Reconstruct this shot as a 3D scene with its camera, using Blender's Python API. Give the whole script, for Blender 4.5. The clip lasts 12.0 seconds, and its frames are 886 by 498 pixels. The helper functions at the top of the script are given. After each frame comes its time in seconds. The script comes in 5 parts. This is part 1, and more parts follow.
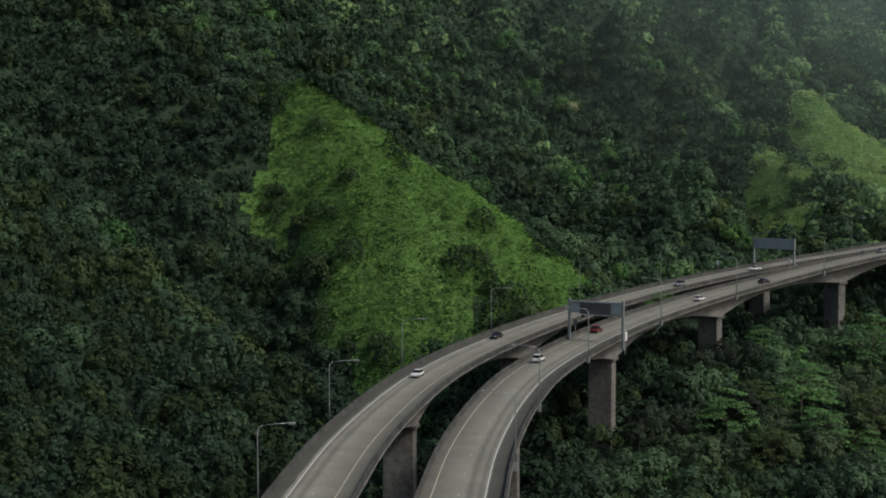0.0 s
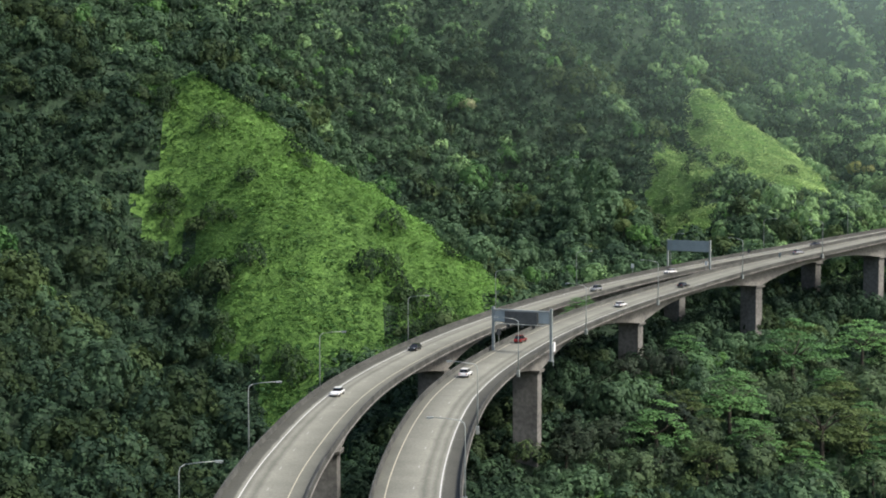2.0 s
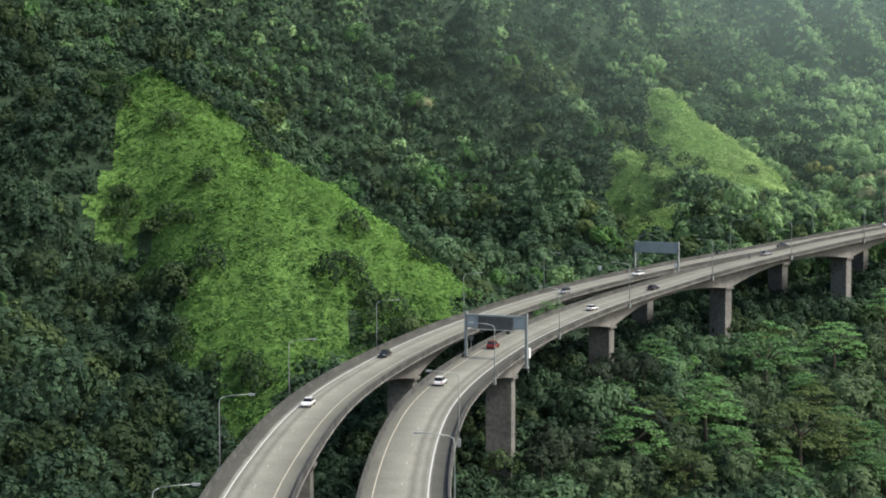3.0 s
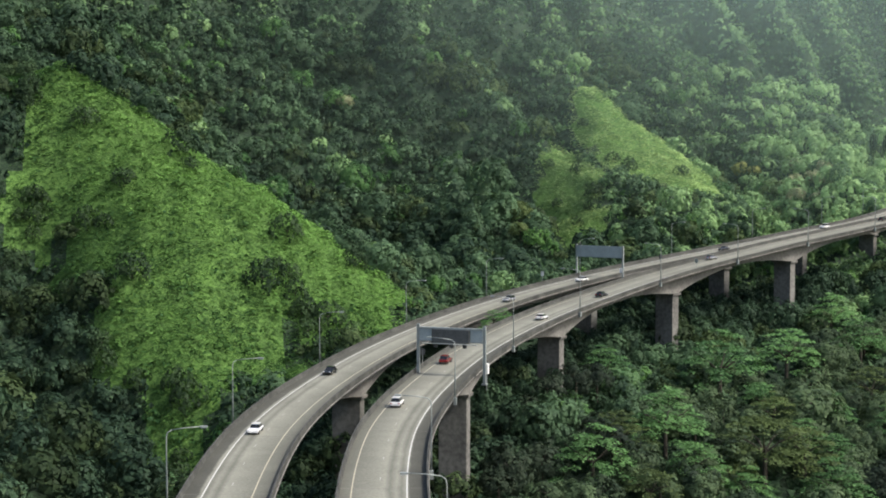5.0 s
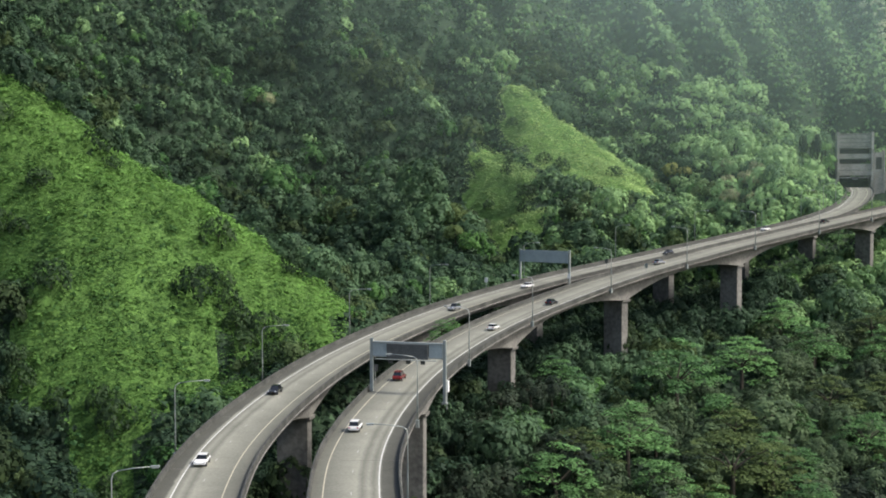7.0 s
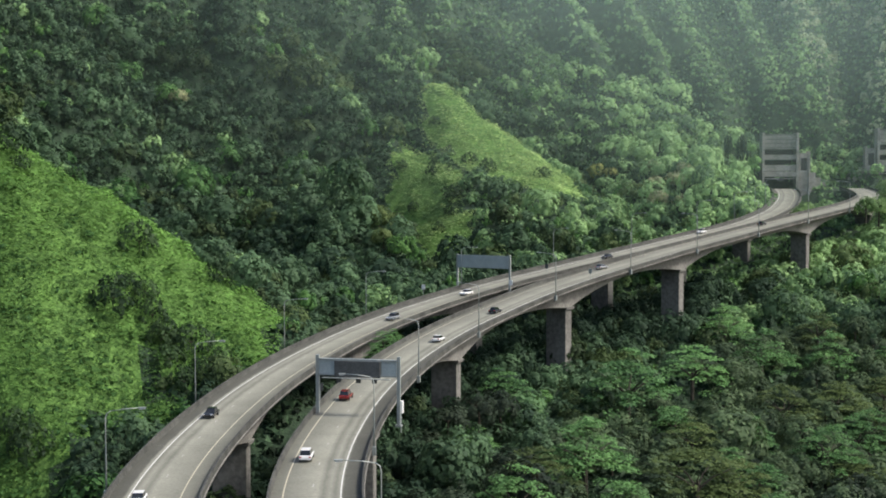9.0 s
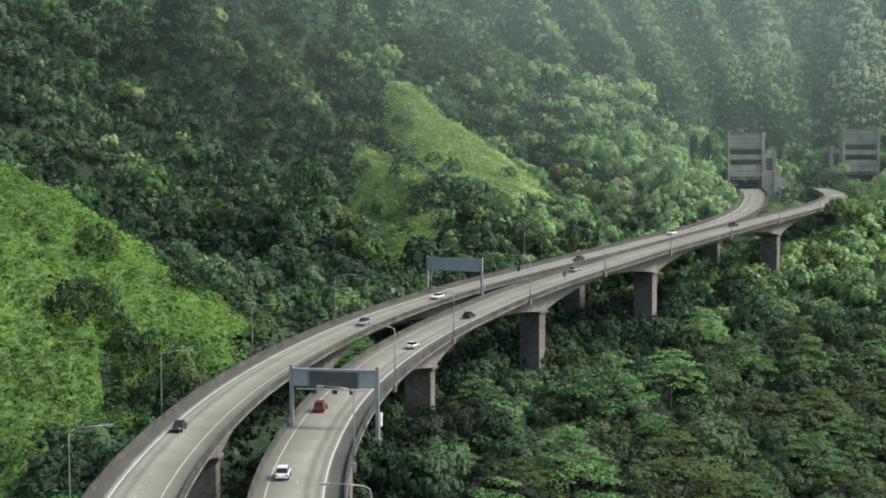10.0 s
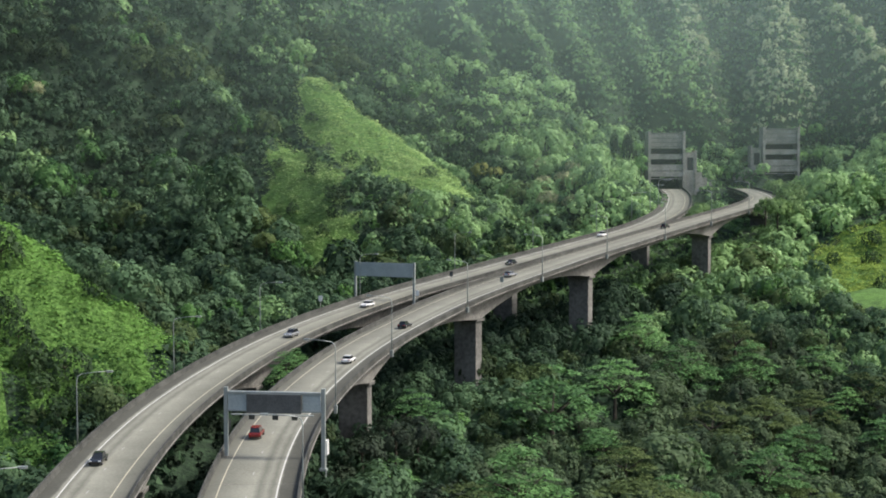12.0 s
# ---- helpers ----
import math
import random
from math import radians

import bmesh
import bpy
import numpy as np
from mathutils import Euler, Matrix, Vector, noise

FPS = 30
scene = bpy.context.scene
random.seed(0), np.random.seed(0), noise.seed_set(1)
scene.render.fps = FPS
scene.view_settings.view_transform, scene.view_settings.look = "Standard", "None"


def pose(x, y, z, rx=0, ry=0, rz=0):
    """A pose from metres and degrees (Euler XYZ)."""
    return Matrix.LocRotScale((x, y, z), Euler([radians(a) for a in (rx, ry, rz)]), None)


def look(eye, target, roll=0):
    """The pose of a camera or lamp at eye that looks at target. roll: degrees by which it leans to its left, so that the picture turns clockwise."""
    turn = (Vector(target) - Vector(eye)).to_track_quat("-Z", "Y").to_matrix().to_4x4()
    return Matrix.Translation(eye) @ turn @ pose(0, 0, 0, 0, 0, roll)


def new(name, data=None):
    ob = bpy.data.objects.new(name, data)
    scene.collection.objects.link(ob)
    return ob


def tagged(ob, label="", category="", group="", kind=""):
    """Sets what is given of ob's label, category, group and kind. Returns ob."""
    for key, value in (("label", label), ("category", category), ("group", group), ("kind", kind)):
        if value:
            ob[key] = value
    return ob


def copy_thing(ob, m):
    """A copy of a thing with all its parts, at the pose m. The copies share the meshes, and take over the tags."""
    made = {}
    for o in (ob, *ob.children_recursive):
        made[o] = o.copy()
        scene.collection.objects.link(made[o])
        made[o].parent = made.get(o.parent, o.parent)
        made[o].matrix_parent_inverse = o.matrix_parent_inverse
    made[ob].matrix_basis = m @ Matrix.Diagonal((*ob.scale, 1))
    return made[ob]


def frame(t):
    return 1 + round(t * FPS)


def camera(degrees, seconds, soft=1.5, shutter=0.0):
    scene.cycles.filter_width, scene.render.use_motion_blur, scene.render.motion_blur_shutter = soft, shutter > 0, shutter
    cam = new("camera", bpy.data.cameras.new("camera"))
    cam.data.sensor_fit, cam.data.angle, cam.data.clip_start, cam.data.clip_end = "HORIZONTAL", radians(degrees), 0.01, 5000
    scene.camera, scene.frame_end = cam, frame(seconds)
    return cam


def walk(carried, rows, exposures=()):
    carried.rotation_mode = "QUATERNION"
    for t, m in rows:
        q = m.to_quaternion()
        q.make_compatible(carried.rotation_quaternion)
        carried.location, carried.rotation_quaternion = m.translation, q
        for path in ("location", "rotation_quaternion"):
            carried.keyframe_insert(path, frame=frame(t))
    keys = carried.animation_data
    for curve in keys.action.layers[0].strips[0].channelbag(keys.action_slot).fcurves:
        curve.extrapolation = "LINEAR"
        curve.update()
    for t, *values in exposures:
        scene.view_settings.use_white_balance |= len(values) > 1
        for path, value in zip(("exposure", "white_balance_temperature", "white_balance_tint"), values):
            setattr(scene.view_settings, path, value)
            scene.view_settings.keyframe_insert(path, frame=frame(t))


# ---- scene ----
# The camera: a drone that glides over the valley and turns towards the tunnel.
cam = camera(35.0, 12.0, soft=1.85)
# seconds, x, y, z, yaw, pitch, roll
PATH = [
    (0, 0.05, -0.01, 100.05, 0.080, -2.659, -0.009),
    (0.5, -2.05, 5.14, 100.29, -1.229, -2.684, -0.022),
    (1, -4.46, 11.86, 100.32, -2.656, -2.688, -0.042),
    (1.5, -6.42, 16.98, 100.35, -3.761, -2.693, -0.009),
    (2, -8.85, 23.36, 100.49, -5.016, -2.707, -0.001),
    (2.5, -10.88, 29.05, 100.47, -6.055, -2.702, 0.021),
    (3, -13.23, 35.27, 100.52, -7.238, -2.699, 0.022),
    (5, -20.43, 59.49, 100.96, -11.351, -2.700, 0.017),
    (5.5, -21.73, 64.57, 101.04, -12.228, -2.699, 0.011),
    (6, -23.09, 71.01, 101.16, -13.282, -2.701, 0.025),
    (6.5, -24.11, 76.52, 101.15, -14.181, -2.688, 0.018),
    (7, -25.15, 83.04, 101.22, -15.229, -2.679, 0.004),
    (9, -27.61, 106.66, 101.27, -19.245, -2.630, 0.006),
    (9.5, -27.81, 112.74, 101.40, -20.212, -2.644, 0.000),
    (10, -27.92, 118.76, 101.46, -21.139, -2.646, -0.016),
    (10.5, -27.94, 124.77, 101.51, -22.080, -2.648, -0.005),
    (11, -27.88, 130.63, 101.55, -23.041, -2.641, -0.012),
    (11.5, -27.66, 136.37, 101.67, -24.088, -2.652, -0.025),
    (12, -27.07, 142.44, 101.61, -25.291, -2.659, -0.032),
]
EXPOSURES = [(0.0, -0.22), (0.5, 0.45), (1.0, 0.9), (1.5, 0.97), (12.0, 0.95)]
walk(cam, [(t, pose(x, y, z, 90 + pitch, roll, yaw)) for t, x, y, z, yaw, pitch, roll in PATH], EXPOSURES)

# ---- world and sun: bright overcast with a soft high sun ----
world = bpy.data.worlds.new("world")
scene.world = world
world.use_nodes = True
wn = world.node_tree.nodes
sky = wn.new("ShaderNodeTexSky")
sky.sky_type, sky.sun_disc = "NISHITA", False
sky.sun_elevation, sky.sun_rotation = radians(47), radians(121)
sky.air_density, sky.dust_density, sky.ozone_density = 1.0, 4.0, 1.0
world.node_tree.links.new(sky.outputs[0], wn["Background"].inputs[0])
wn["Background"].inputs[1].default_value = 0.12
sun = new("sun", bpy.data.lights.new("sun", "SUN"))
sun.data.energy, sun.data.angle, sun.data.color = 2.1, radians(10), (1.0, 0.96, 0.9)
sun.matrix_world = look((0, 0, 300), (-75, 45, 205))


# ---- materials ----
def material(name, colour, rough=0.8, spots=None, scale=1.0, amount=0.3, fine=12.0, bump=0.0, metal=0.0, spec=0.3):
    """Two scales of variation round a base colour, in metres, with a fine relief."""
    m = bpy.data.materials.new(name)
    m.use_nodes = True
    nt = m.node_tree
    b = nt.nodes["Principled BSDF"]
    b.inputs["Roughness"].default_value, b.inputs["Metallic"].default_value = rough, metal
    b.inputs["Specular IOR Level"].default_value = spec
    geo = nt.nodes.new("ShaderNodeNewGeometry")
    n1, n2 = nt.nodes.new("ShaderNodeTexNoise"), nt.nodes.new("ShaderNodeTexNoise")
    n1.inputs["Scale"].default_value, n2.inputs["Scale"].default_value = scale, scale * fine
    n1.inputs["Detail"].default_value, n2.inputs["Detail"].default_value = 4.0, 5.0
    for n in (n1, n2):
        nt.links.new(geo.outputs["Position"], n.inputs["Vector"])
    add = nt.nodes.new("ShaderNodeMath")
    add.operation = "MULTIPLY_ADD"
    add.inputs[1].default_value = 0.5
    nt.links.new(n2.outputs["Fac"], add.inputs[0])
    half = nt.nodes.new("ShaderNodeMath")
    half.operation = "MULTIPLY"
    half.inputs[1].default_value = 0.5
    nt.links.new(n1.outputs["Fac"], half.inputs[0])
    nt.links.new(half.outputs[0], add.inputs[2])
    ramp = nt.nodes.new("ShaderNodeValToRGB")
    lo = [c * (1 - amount) for c in colour]
    hi = spots or [min(1, c * (1 + amount)) for c in colour]
    ramp.color_ramp.elements[0].position, ramp.color_ramp.elements[0].color = 0.36, (*lo, 1)
    ramp.color_ramp.elements[1].position, ramp.color_ramp.elements[1].color = 0.64, (*hi, 1)
    nt.links.new(add.outputs[0], ramp.inputs[0])
    nt.links.new(ramp.outputs[0], b.inputs["Base Color"])
    if bump:
        bm_ = nt.nodes.new("ShaderNodeBump")
        bm_.inputs["Strength"].default_value, bm_.inputs["Distance"].default_value = 0.6, bump
        nt.links.new(n2.outputs["Fac"], bm_.inputs["Height"])
        nt.links.new(bm_.outputs[0], b.inputs["Normal"])
    return m


def leaf_material(name, dark, light, rough=0.55):
    """Foliage: each clump of leaves a little different, each tree its own green, light passing through thin leaves."""
    m = bpy.data.materials.new(name)
    m.use_nodes = True
    nt = m.node_tree
    b = nt.nodes["Principled BSDF"]
    b.inputs["Roughness"].default_value = rough
    b.inputs["Specular IOR Level"].default_value = 0.08
    geo, tone = nt.nodes.new("ShaderNodeNewGeometry"), nt.nodes.new("ShaderNodeAttribute")
    tone.attribute_name = "tone"
    mixv = nt.nodes.new("ShaderNodeMath")
    mixv.operation = "MULTIPLY_ADD"
    mixv.inputs[1].default_value = 0.16
    nt.links.new(geo.outputs["Random Per Island"], mixv.inputs[0])
    sc = nt.nodes.new("ShaderNodeMath")
    sc.operation = "MULTIPLY"
    sc.inputs[1].default_value = 0.84
    nt.links.new(tone.outputs["Fac"], sc.inputs[0])
    nt.links.new(sc.outputs[0], mixv.inputs[2])
    ramp = nt.nodes.new("ShaderNodeValToRGB")
    ramp.color_ramp.elements[0].position, ramp.color_ramp.elements[0].color = 0.1, (*dark, 1)
    ramp.color_ramp.elements[1].position, ramp.color_ramp.elements[1].color = 0.95, (*light, 1)
    nt.links.new(mixv.outputs[0], ramp.inputs[0])
    nt.links.new(ramp.outputs[0], b.inputs["Base Color"])
    tr = nt.nodes.new("ShaderNodeBsdfTranslucent")
    nt.links.new(ramp.outputs[0], tr.inputs["Color"])
    mx = nt.nodes.new("ShaderNodeMixShader")
    mx.inputs[0].default_value = 0.35
    nt.links.new(b.outputs[0], mx.inputs[1])
    nt.links.new(tr.outputs[0], mx.inputs[2])
    nt.links.new(mx.outputs[0], nt.nodes["Material Output"].inputs["Surface"])
    return m


SOIL = material("ferny forest floor", (0.017, 0.035, 0.02), 0.95, (0.036, 0.068, 0.034), 0.3, 0.5, 5, 0.6)
GRASS = leaf_material("slope grass", (0.03, 0.075, 0.022), (0.18, 0.345, 0.084), 0.7)
# the slope grass again, with the haze of distance put into its colour
FAR_GRASS = leaf_material("far grass paled for haze", (0.11, 0.19, 0.065), (0.5, 0.67, 0.26), 0.7)
TURF = material("turf", (0.065, 0.135, 0.033), 0.95, (0.115, 0.225, 0.05), 0.25, 0.4, 6, 0.5)
# a patch of sun on the right meadow, put into the grass colour
SUNNY_GRASS = leaf_material("grass with sunlight painted in", (0.12, 0.19, 0.04), (0.42, 0.56, 0.13), 0.7)
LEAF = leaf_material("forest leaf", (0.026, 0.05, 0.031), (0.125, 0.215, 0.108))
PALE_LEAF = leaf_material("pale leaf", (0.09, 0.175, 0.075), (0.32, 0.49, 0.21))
WALL_LEAF = leaf_material("pale lit climber leaf", (0.13, 0.172, 0.092), (0.48, 0.54, 0.34))
FERN = leaf_material("shade-dark fern", (0.01, 0.018, 0.012), (0.04, 0.062, 0.034))
BRIGHT_LEAF = leaf_material("bright leaf", (0.04, 0.10, 0.035), (0.15, 0.30, 0.085))
OLIVE_LEAF = leaf_material("olive leaf", (0.027, 0.046, 0.022), (0.12, 0.178, 0.068))
BARK = material("bark", (0.05, 0.045, 0.034), 0.9, None, 1.5, 0.4, 8, 0.03)
CONCRETE = material("weathered concrete", (0.16, 0.155, 0.142), 0.85, (0.25, 0.242, 0.22), 0.15, 0.35, 9, 0.02)
DARK_CONCRETE = material("stained barrier concrete", (0.042, 0.044, 0.04), 0.9, (0.085, 0.087, 0.078), 0.3, 0.4, 9, 0.02)


def road_material():
    """Pale grooved concrete with darker shoulders and the tracks that tyres leave, by the distance from the middle of the road."""
    m = material("grooved concrete roadway", (0.202, 0.203, 0.168), 0.85, (0.258, 0.259, 0.215), 0.14, 0.12, 18, 0.004)
    nt = m.node_tree
    b = nt.nodes["Principled BSDF"]
    across = nt.nodes.new("ShaderNodeAttribute")
    across.attribute_name = "across"
    ramp = nt.nodes.new("ShaderNodeValToRGB")
    el = ramp.color_ramp.elements
    stops = [(-6.4, 0.27), (-3.9, 0.33), (-3.5, 1.0), (-2.8, 0.62), (-2.1, 0.97), (-1.2, 0.6), (-0.4, 1.03), (0.5, 1.03), (1.2, 0.6), (1.9, 0.96), (2.8, 0.63), (3.5, 1.0), (3.9, 0.58), (6.0, 0.42)]
    for k, (at, v) in enumerate(stops):
        e = el[k] if k < 2 else el.new(0.5)
        e.position, e.color = (at + 9) / 18, (v, v, v * 0.985, 1)
    noise_ = nt.nodes.new("ShaderNodeTexNoise")
    noise_.inputs["Scale"].default_value = 0.35
    geo = nt.nodes.new("ShaderNodeNewGeometry")
    nt.links.new(geo.outputs["Position"], noise_.inputs["Vector"])
    wob = nt.nodes.new("ShaderNodeMath")
    wob.operation = "MULTIPLY_ADD"
    wob.inputs[1].default_value = 0.03
    nt.links.new(noise_.outputs["Fac"], wob.inputs[0])
    nt.links.new(across.outputs["Fac"], wob.inputs[2])
    nt.links.new(wob.outputs[0], ramp.inputs[0])
    mul = nt.nodes.new("ShaderNodeMix")
    mul.data_type, mul.blend_type = "RGBA", "MULTIPLY"
    mul.inputs["Factor"].default_value = 1.0
    old = b.inputs["Base Color"].links[0].from_socket
    nt.links.new(old, mul.inputs["A"])
    nt.links.new(ramp.outputs[0], mul.inputs["B"])
    nt.links.new(mul.outputs["Result"], b.inputs["Base Color"])
    return m


ROADTOP = road_material()
WHITE = material("white road paint", (0.52, 0.52, 0.49), 0.7, None, 1.0, 0.15, 9)
WORN_WHITE = material("worn white paint", (0.32, 0.316, 0.295), 0.75, None, 1.0, 0.2, 9)
SIGN_WHITE = material("white sign face", (0.75, 0.75, 0.73), 0.5, None, 1.0, 0.06, 9)
PIER = material("dark stained pier concrete", (0.115, 0.113, 0.104), 0.9, (0.2, 0.196, 0.178), 0.12, 0.35, 9, 0.02)
YELLOW = material("yellow road paint", (0.38, 0.355, 0.265), 0.7, None, 1.0, 0.2, 9)
STEEL = material("galvanised steel", (0.30, 0.33, 0.32), 0.5, None, 0.8, 0.12, 9, 0, 0.5)
SIGN_BACK = material("aluminium sign back", (0.33, 0.38, 0.39), 0.55, None, 0.5, 0.12, 7, 0, 0.3)
CAR_WHITE = material("white car paint", (0.72, 0.72, 0.71), 0.25, None, 0.5, 0.03, 4, 0, 0.0, 0.6)
CAR_BLACK = material("black car paint", (0.012, 0.012, 0.014), 0.2, None, 0.5, 0.1, 4, 0, 0.0, 0.6)
CAR_RED = material("red car paint", (0.17, 0.012, 0.01), 0.25, None, 0.5, 0.06, 4, 0, 0.0, 0.6)
CAR_SILVER = material("silver car paint", (0.42, 0.43, 0.44), 0.25, None, 0.5, 0.04, 4, 0, 0.6, 0.6)
CAR_GLASS = material("dark car glass", (0.012, 0.014, 0.016), 0.08, None, 0.5, 0.1, 4, 0, 0.0, 0.6)
RUBBER = material("tyre rubber", (0.012, 0.012, 0.012), 0.8, None, 1.0, 0.2, 4)
LAMP_RED = material("red tail lamp", (0.30, 0.01, 0.01), 0.3, None, 1.0, 0.1, 4)
LAMP_CLEAR = material("clear lamp glass", (0.65, 0.66, 0.68), 0.15, None, 1.0, 0.05, 4)
# near-black for the bore, the slot backs and the wing panel
TUNNEL_DARK = material("near-black tunnel lining", (0.04, 0.04, 0.038), 0.9, None, 0.3, 0.3, 6)
TUNNEL_WALL = material("grey portal concrete", (0.26, 0.248, 0.222), 0.85, (0.39, 0.372, 0.335), 0.2, 0.3, 8, 0.02)
DARK_SIGN = material("dark message sign", (0.07, 0.075, 0.075), 0.6, None, 0.6, 0.3, 7)


# ---- the lines of the two roads: the left edge of the left one, in plan and height ----
EDGE = [(-28.5, 150, 53.8), (-25, 195, 56.2), (-19.9, 240.6, 58.3), (-8.3, 296.1, 60.6), (12.1, 348.8, 63.2), (36.8, 393.2, 66.0), (67.4, 434.0, 69.2), (102.5, 467.0, 72.8), (140, 493, 76.6),
        (198, 534, 82.0), (245, 568.5, 86.3), (283, 605, 90.6), (313, 644, 94.3), (335, 677, 97.0), (349, 702, 99.2)]


def smooth_line(points, n=12):
    p = np.array(points, float)
    q = np.vstack([2 * p[0] - p[1], p, 2 * p[-1] - p[-2]])
    out = []
    for i in range(1, len(q) - 2):
        p0, p1, p2, p3 = q[i - 1:i + 3]
        for u in np.arange(n) / n:
            out.append(0.5 * (2 * p1 + (p2 - p0) * u + (2 * p0 - 5 * p1 + 4 * p2 - p3) * u * u + (3 * p1 - p0 - 3 * p2 + p3) * u ** 3))
    return np.array(out + [p[-1]])


def resample(line, step):
    d = np.r_[0, np.cumsum(np.linalg.norm(np.diff(line[:, :2], axis=0), axis=1))]
    s = np.arange(0, d[-1], step)
    return np.c_[[np.interp(s, d, c) for c in line.T]].T


def sideways(line):
    t = np.gradient(line[:, :2], axis=0)
    t /= np.linalg.norm(t, axis=1)[:, None]
    return np.c_[t[:, 1], -t[:, 0], 0 * t[:, 0]]


def beside(line, off, up=0.0):
    return line + sideways(line) * off + [0, 0, up]


left_edge = resample(smooth_line(EDGE), 3.0)
left_line = beside(left_edge, 6.3)
i_split = int(np.argmin(np.hypot(left_edge[:, 0] - 245, left_edge[:, 1] - 568.5)))
right_line = beside(left_edge, 27.3)[:i_split]
e = right_line[-1]
right_line = resample(smooth_line(np.vstack([right_line[::8], [e + [28, 20, 2.2], e + [58, 43, 4.6], e + [88, 74, 7.0], e + [112, 112, 9.0], e + [127, 142, 10.5]]])), 3.0)
right_line[:, 2] += np.interp(np.arange(len(right_line)) * 3.0, [300, 400, 510, 700], [0, 2.2, 2.7, 3.0])


# ---- the lie of the land ----
def spots(*rows):
    return [(float(a), float(b), float(c)) for a, b, c in rows]


NEAR_SPUR = spots((-46, 469, 131), (-30, 455, 121), (2, 447, 101), (22, 430, 86), (40, 410, 67), (-29, 402, 77), (-11, 384, 63), (8, 392, 62), (-20, 425, 95), (-44, 392, 60))
DARK_GULLY = spots((-71, 425, 86), (-55, 424, 76), (-66, 440, 100), (-77, 447, 112), (-92, 430, 96), (-92, 383, 81), (-67, 363, 65), (-74, 317, 57), (-60, 305, 47), (-56, 355, 57), (-67, 482, 132), (-102, 464, 130), (-102, 438, 102), (-112, 345, 90), (-45, 294, 40), (-76, 290, 50), (-36, 370, 50), (-140, 400, 110), (-190, 520, 210))
BETWEEN = spots((84, 566, 74), (22, 612, 99), (33, 602, 91), (41, 590, 84), (18, 520, 76), (34, 545, 76), (104, 584, 90), (122, 621, 92), (63, 638, 91), (60, 500, 72), (-20, 560, 118), (-90, 640, 190), (130, 540, 73))
FAR_SPUR = spots((174, 724, 148), (200, 690, 124), (222, 655, 104), (236, 622, 88), (200, 634, 101), (160, 637, 102), (150, 690, 118), (244, 702, 109), (239, 677, 104))
BACK_WALL = spots((58, 696, 141), (49, 720, 160), (5, 695, 162), (90, 728, 172), (103, 669, 107), (160, 750, 160), (256, 750, 168), (275, 735, 152), (317, 735, 143), (90, 830, 260), (250, 860, 270), (400, 860, 270), (-60, 760, 240))
TUNNEL_HEAD = spots((290, 637, 98), (330, 680, 98), (351, 696, 97.5), (343, 690, 97), (360, 697, 97.5), (364, 726, 127), (385, 690, 101), (405, 683, 100), (414, 682, 100), (422, 714, 130), (460, 620, 128), (520, 700, 200), (420, 570, 106), (560, 520, 150), (345, 563, 91), (378, 592, 98))
VALLEY = spots((203, 483, 55), (220, 442, 44), (236, 455, 50), (272, 502, 65), (165, 407, 37), (159, 428, 46), (165, 385, 32), (188, 395, 26), (115, 376, 35), (88, 364, 38), (122, 413, 45), (320, 535, 76), (350, 440, 70), (450, 400, 100))
UNDER_BRIDGE = spots((40, 335, 34), (77, 395, 47), (126, 447, 49), (179, 483, 56), (267, 541, 67), (330, 610, 84), (-10, 250, 30), (10, 300, 32), (-60, 150, 20), (60, 150, 0), (200, 250, 5), (-200, 250, 90), (0, -100, 20), (350, 250, 40))
SPOTS = np.array(NEAR_SPUR + DARK_GULLY + BETWEEN + FAR_SPUR + BACK_WALL + TUNNEL_HEAD + VALLEY + UNDER_BRIDGE)


def lie(points):
    """Weights of a stretched-sheet surface through spot heights."""
    xy, h = points[:, :2], points[:, 2]
    n = len(xy)
    k = -np.hypot(xy[:, None, 0] - xy[None, :, 0], xy[:, None, 1] - xy[None, :, 1])
    a = np.zeros((n + 3, n + 3))
    a[:n, :n] = k - 6.0 * np.eye(n)
    a[:n, n], a[:n, n + 1:n + 3] = 1, xy / 100
    a[n, :n], a[n + 1:n + 3, :n] = 1, xy.T / 100
    return np.linalg.solve(a, np.r_[h, 0, 0, 0])


WEIGHTS = lie(SPOTS)


def wave(x, y, size, seed):
    """A cheap rolling noise between about -1 and 1."""
    r = np.random.RandomState(seed)
    out = np.zeros_like(x)
    for k in range(7):
        a, p, f = r.uniform(0, 2 * math.pi), r.uniform(0, 2 * math.pi), r.uniform(0.6, 1.6) / size
        out += np.sin((x * math.cos(a) + y * math.sin(a)) * f * 2 * math.pi + p)
    return out / 3.2


def flutes(x, y):
    """1 on the crests of the flutes of the mountain wall, 0 in their gullies."""
    return np.abs(np.sin((x - 0.25 * y + 13 * wave(x, y, 85, 13)) * math.pi / 34))


NEAR_CREST = [(-60, 482), (-46, 468.4), (-32, 455.7), (-14, 452), (1, 452), (13, 441), (26.5, 429), (41, 420.5)]
FAR_CREST = [(178, 745), (188, 720), (198, 702), (212, 693), (221, 678), (219, 648), (216, 624)]


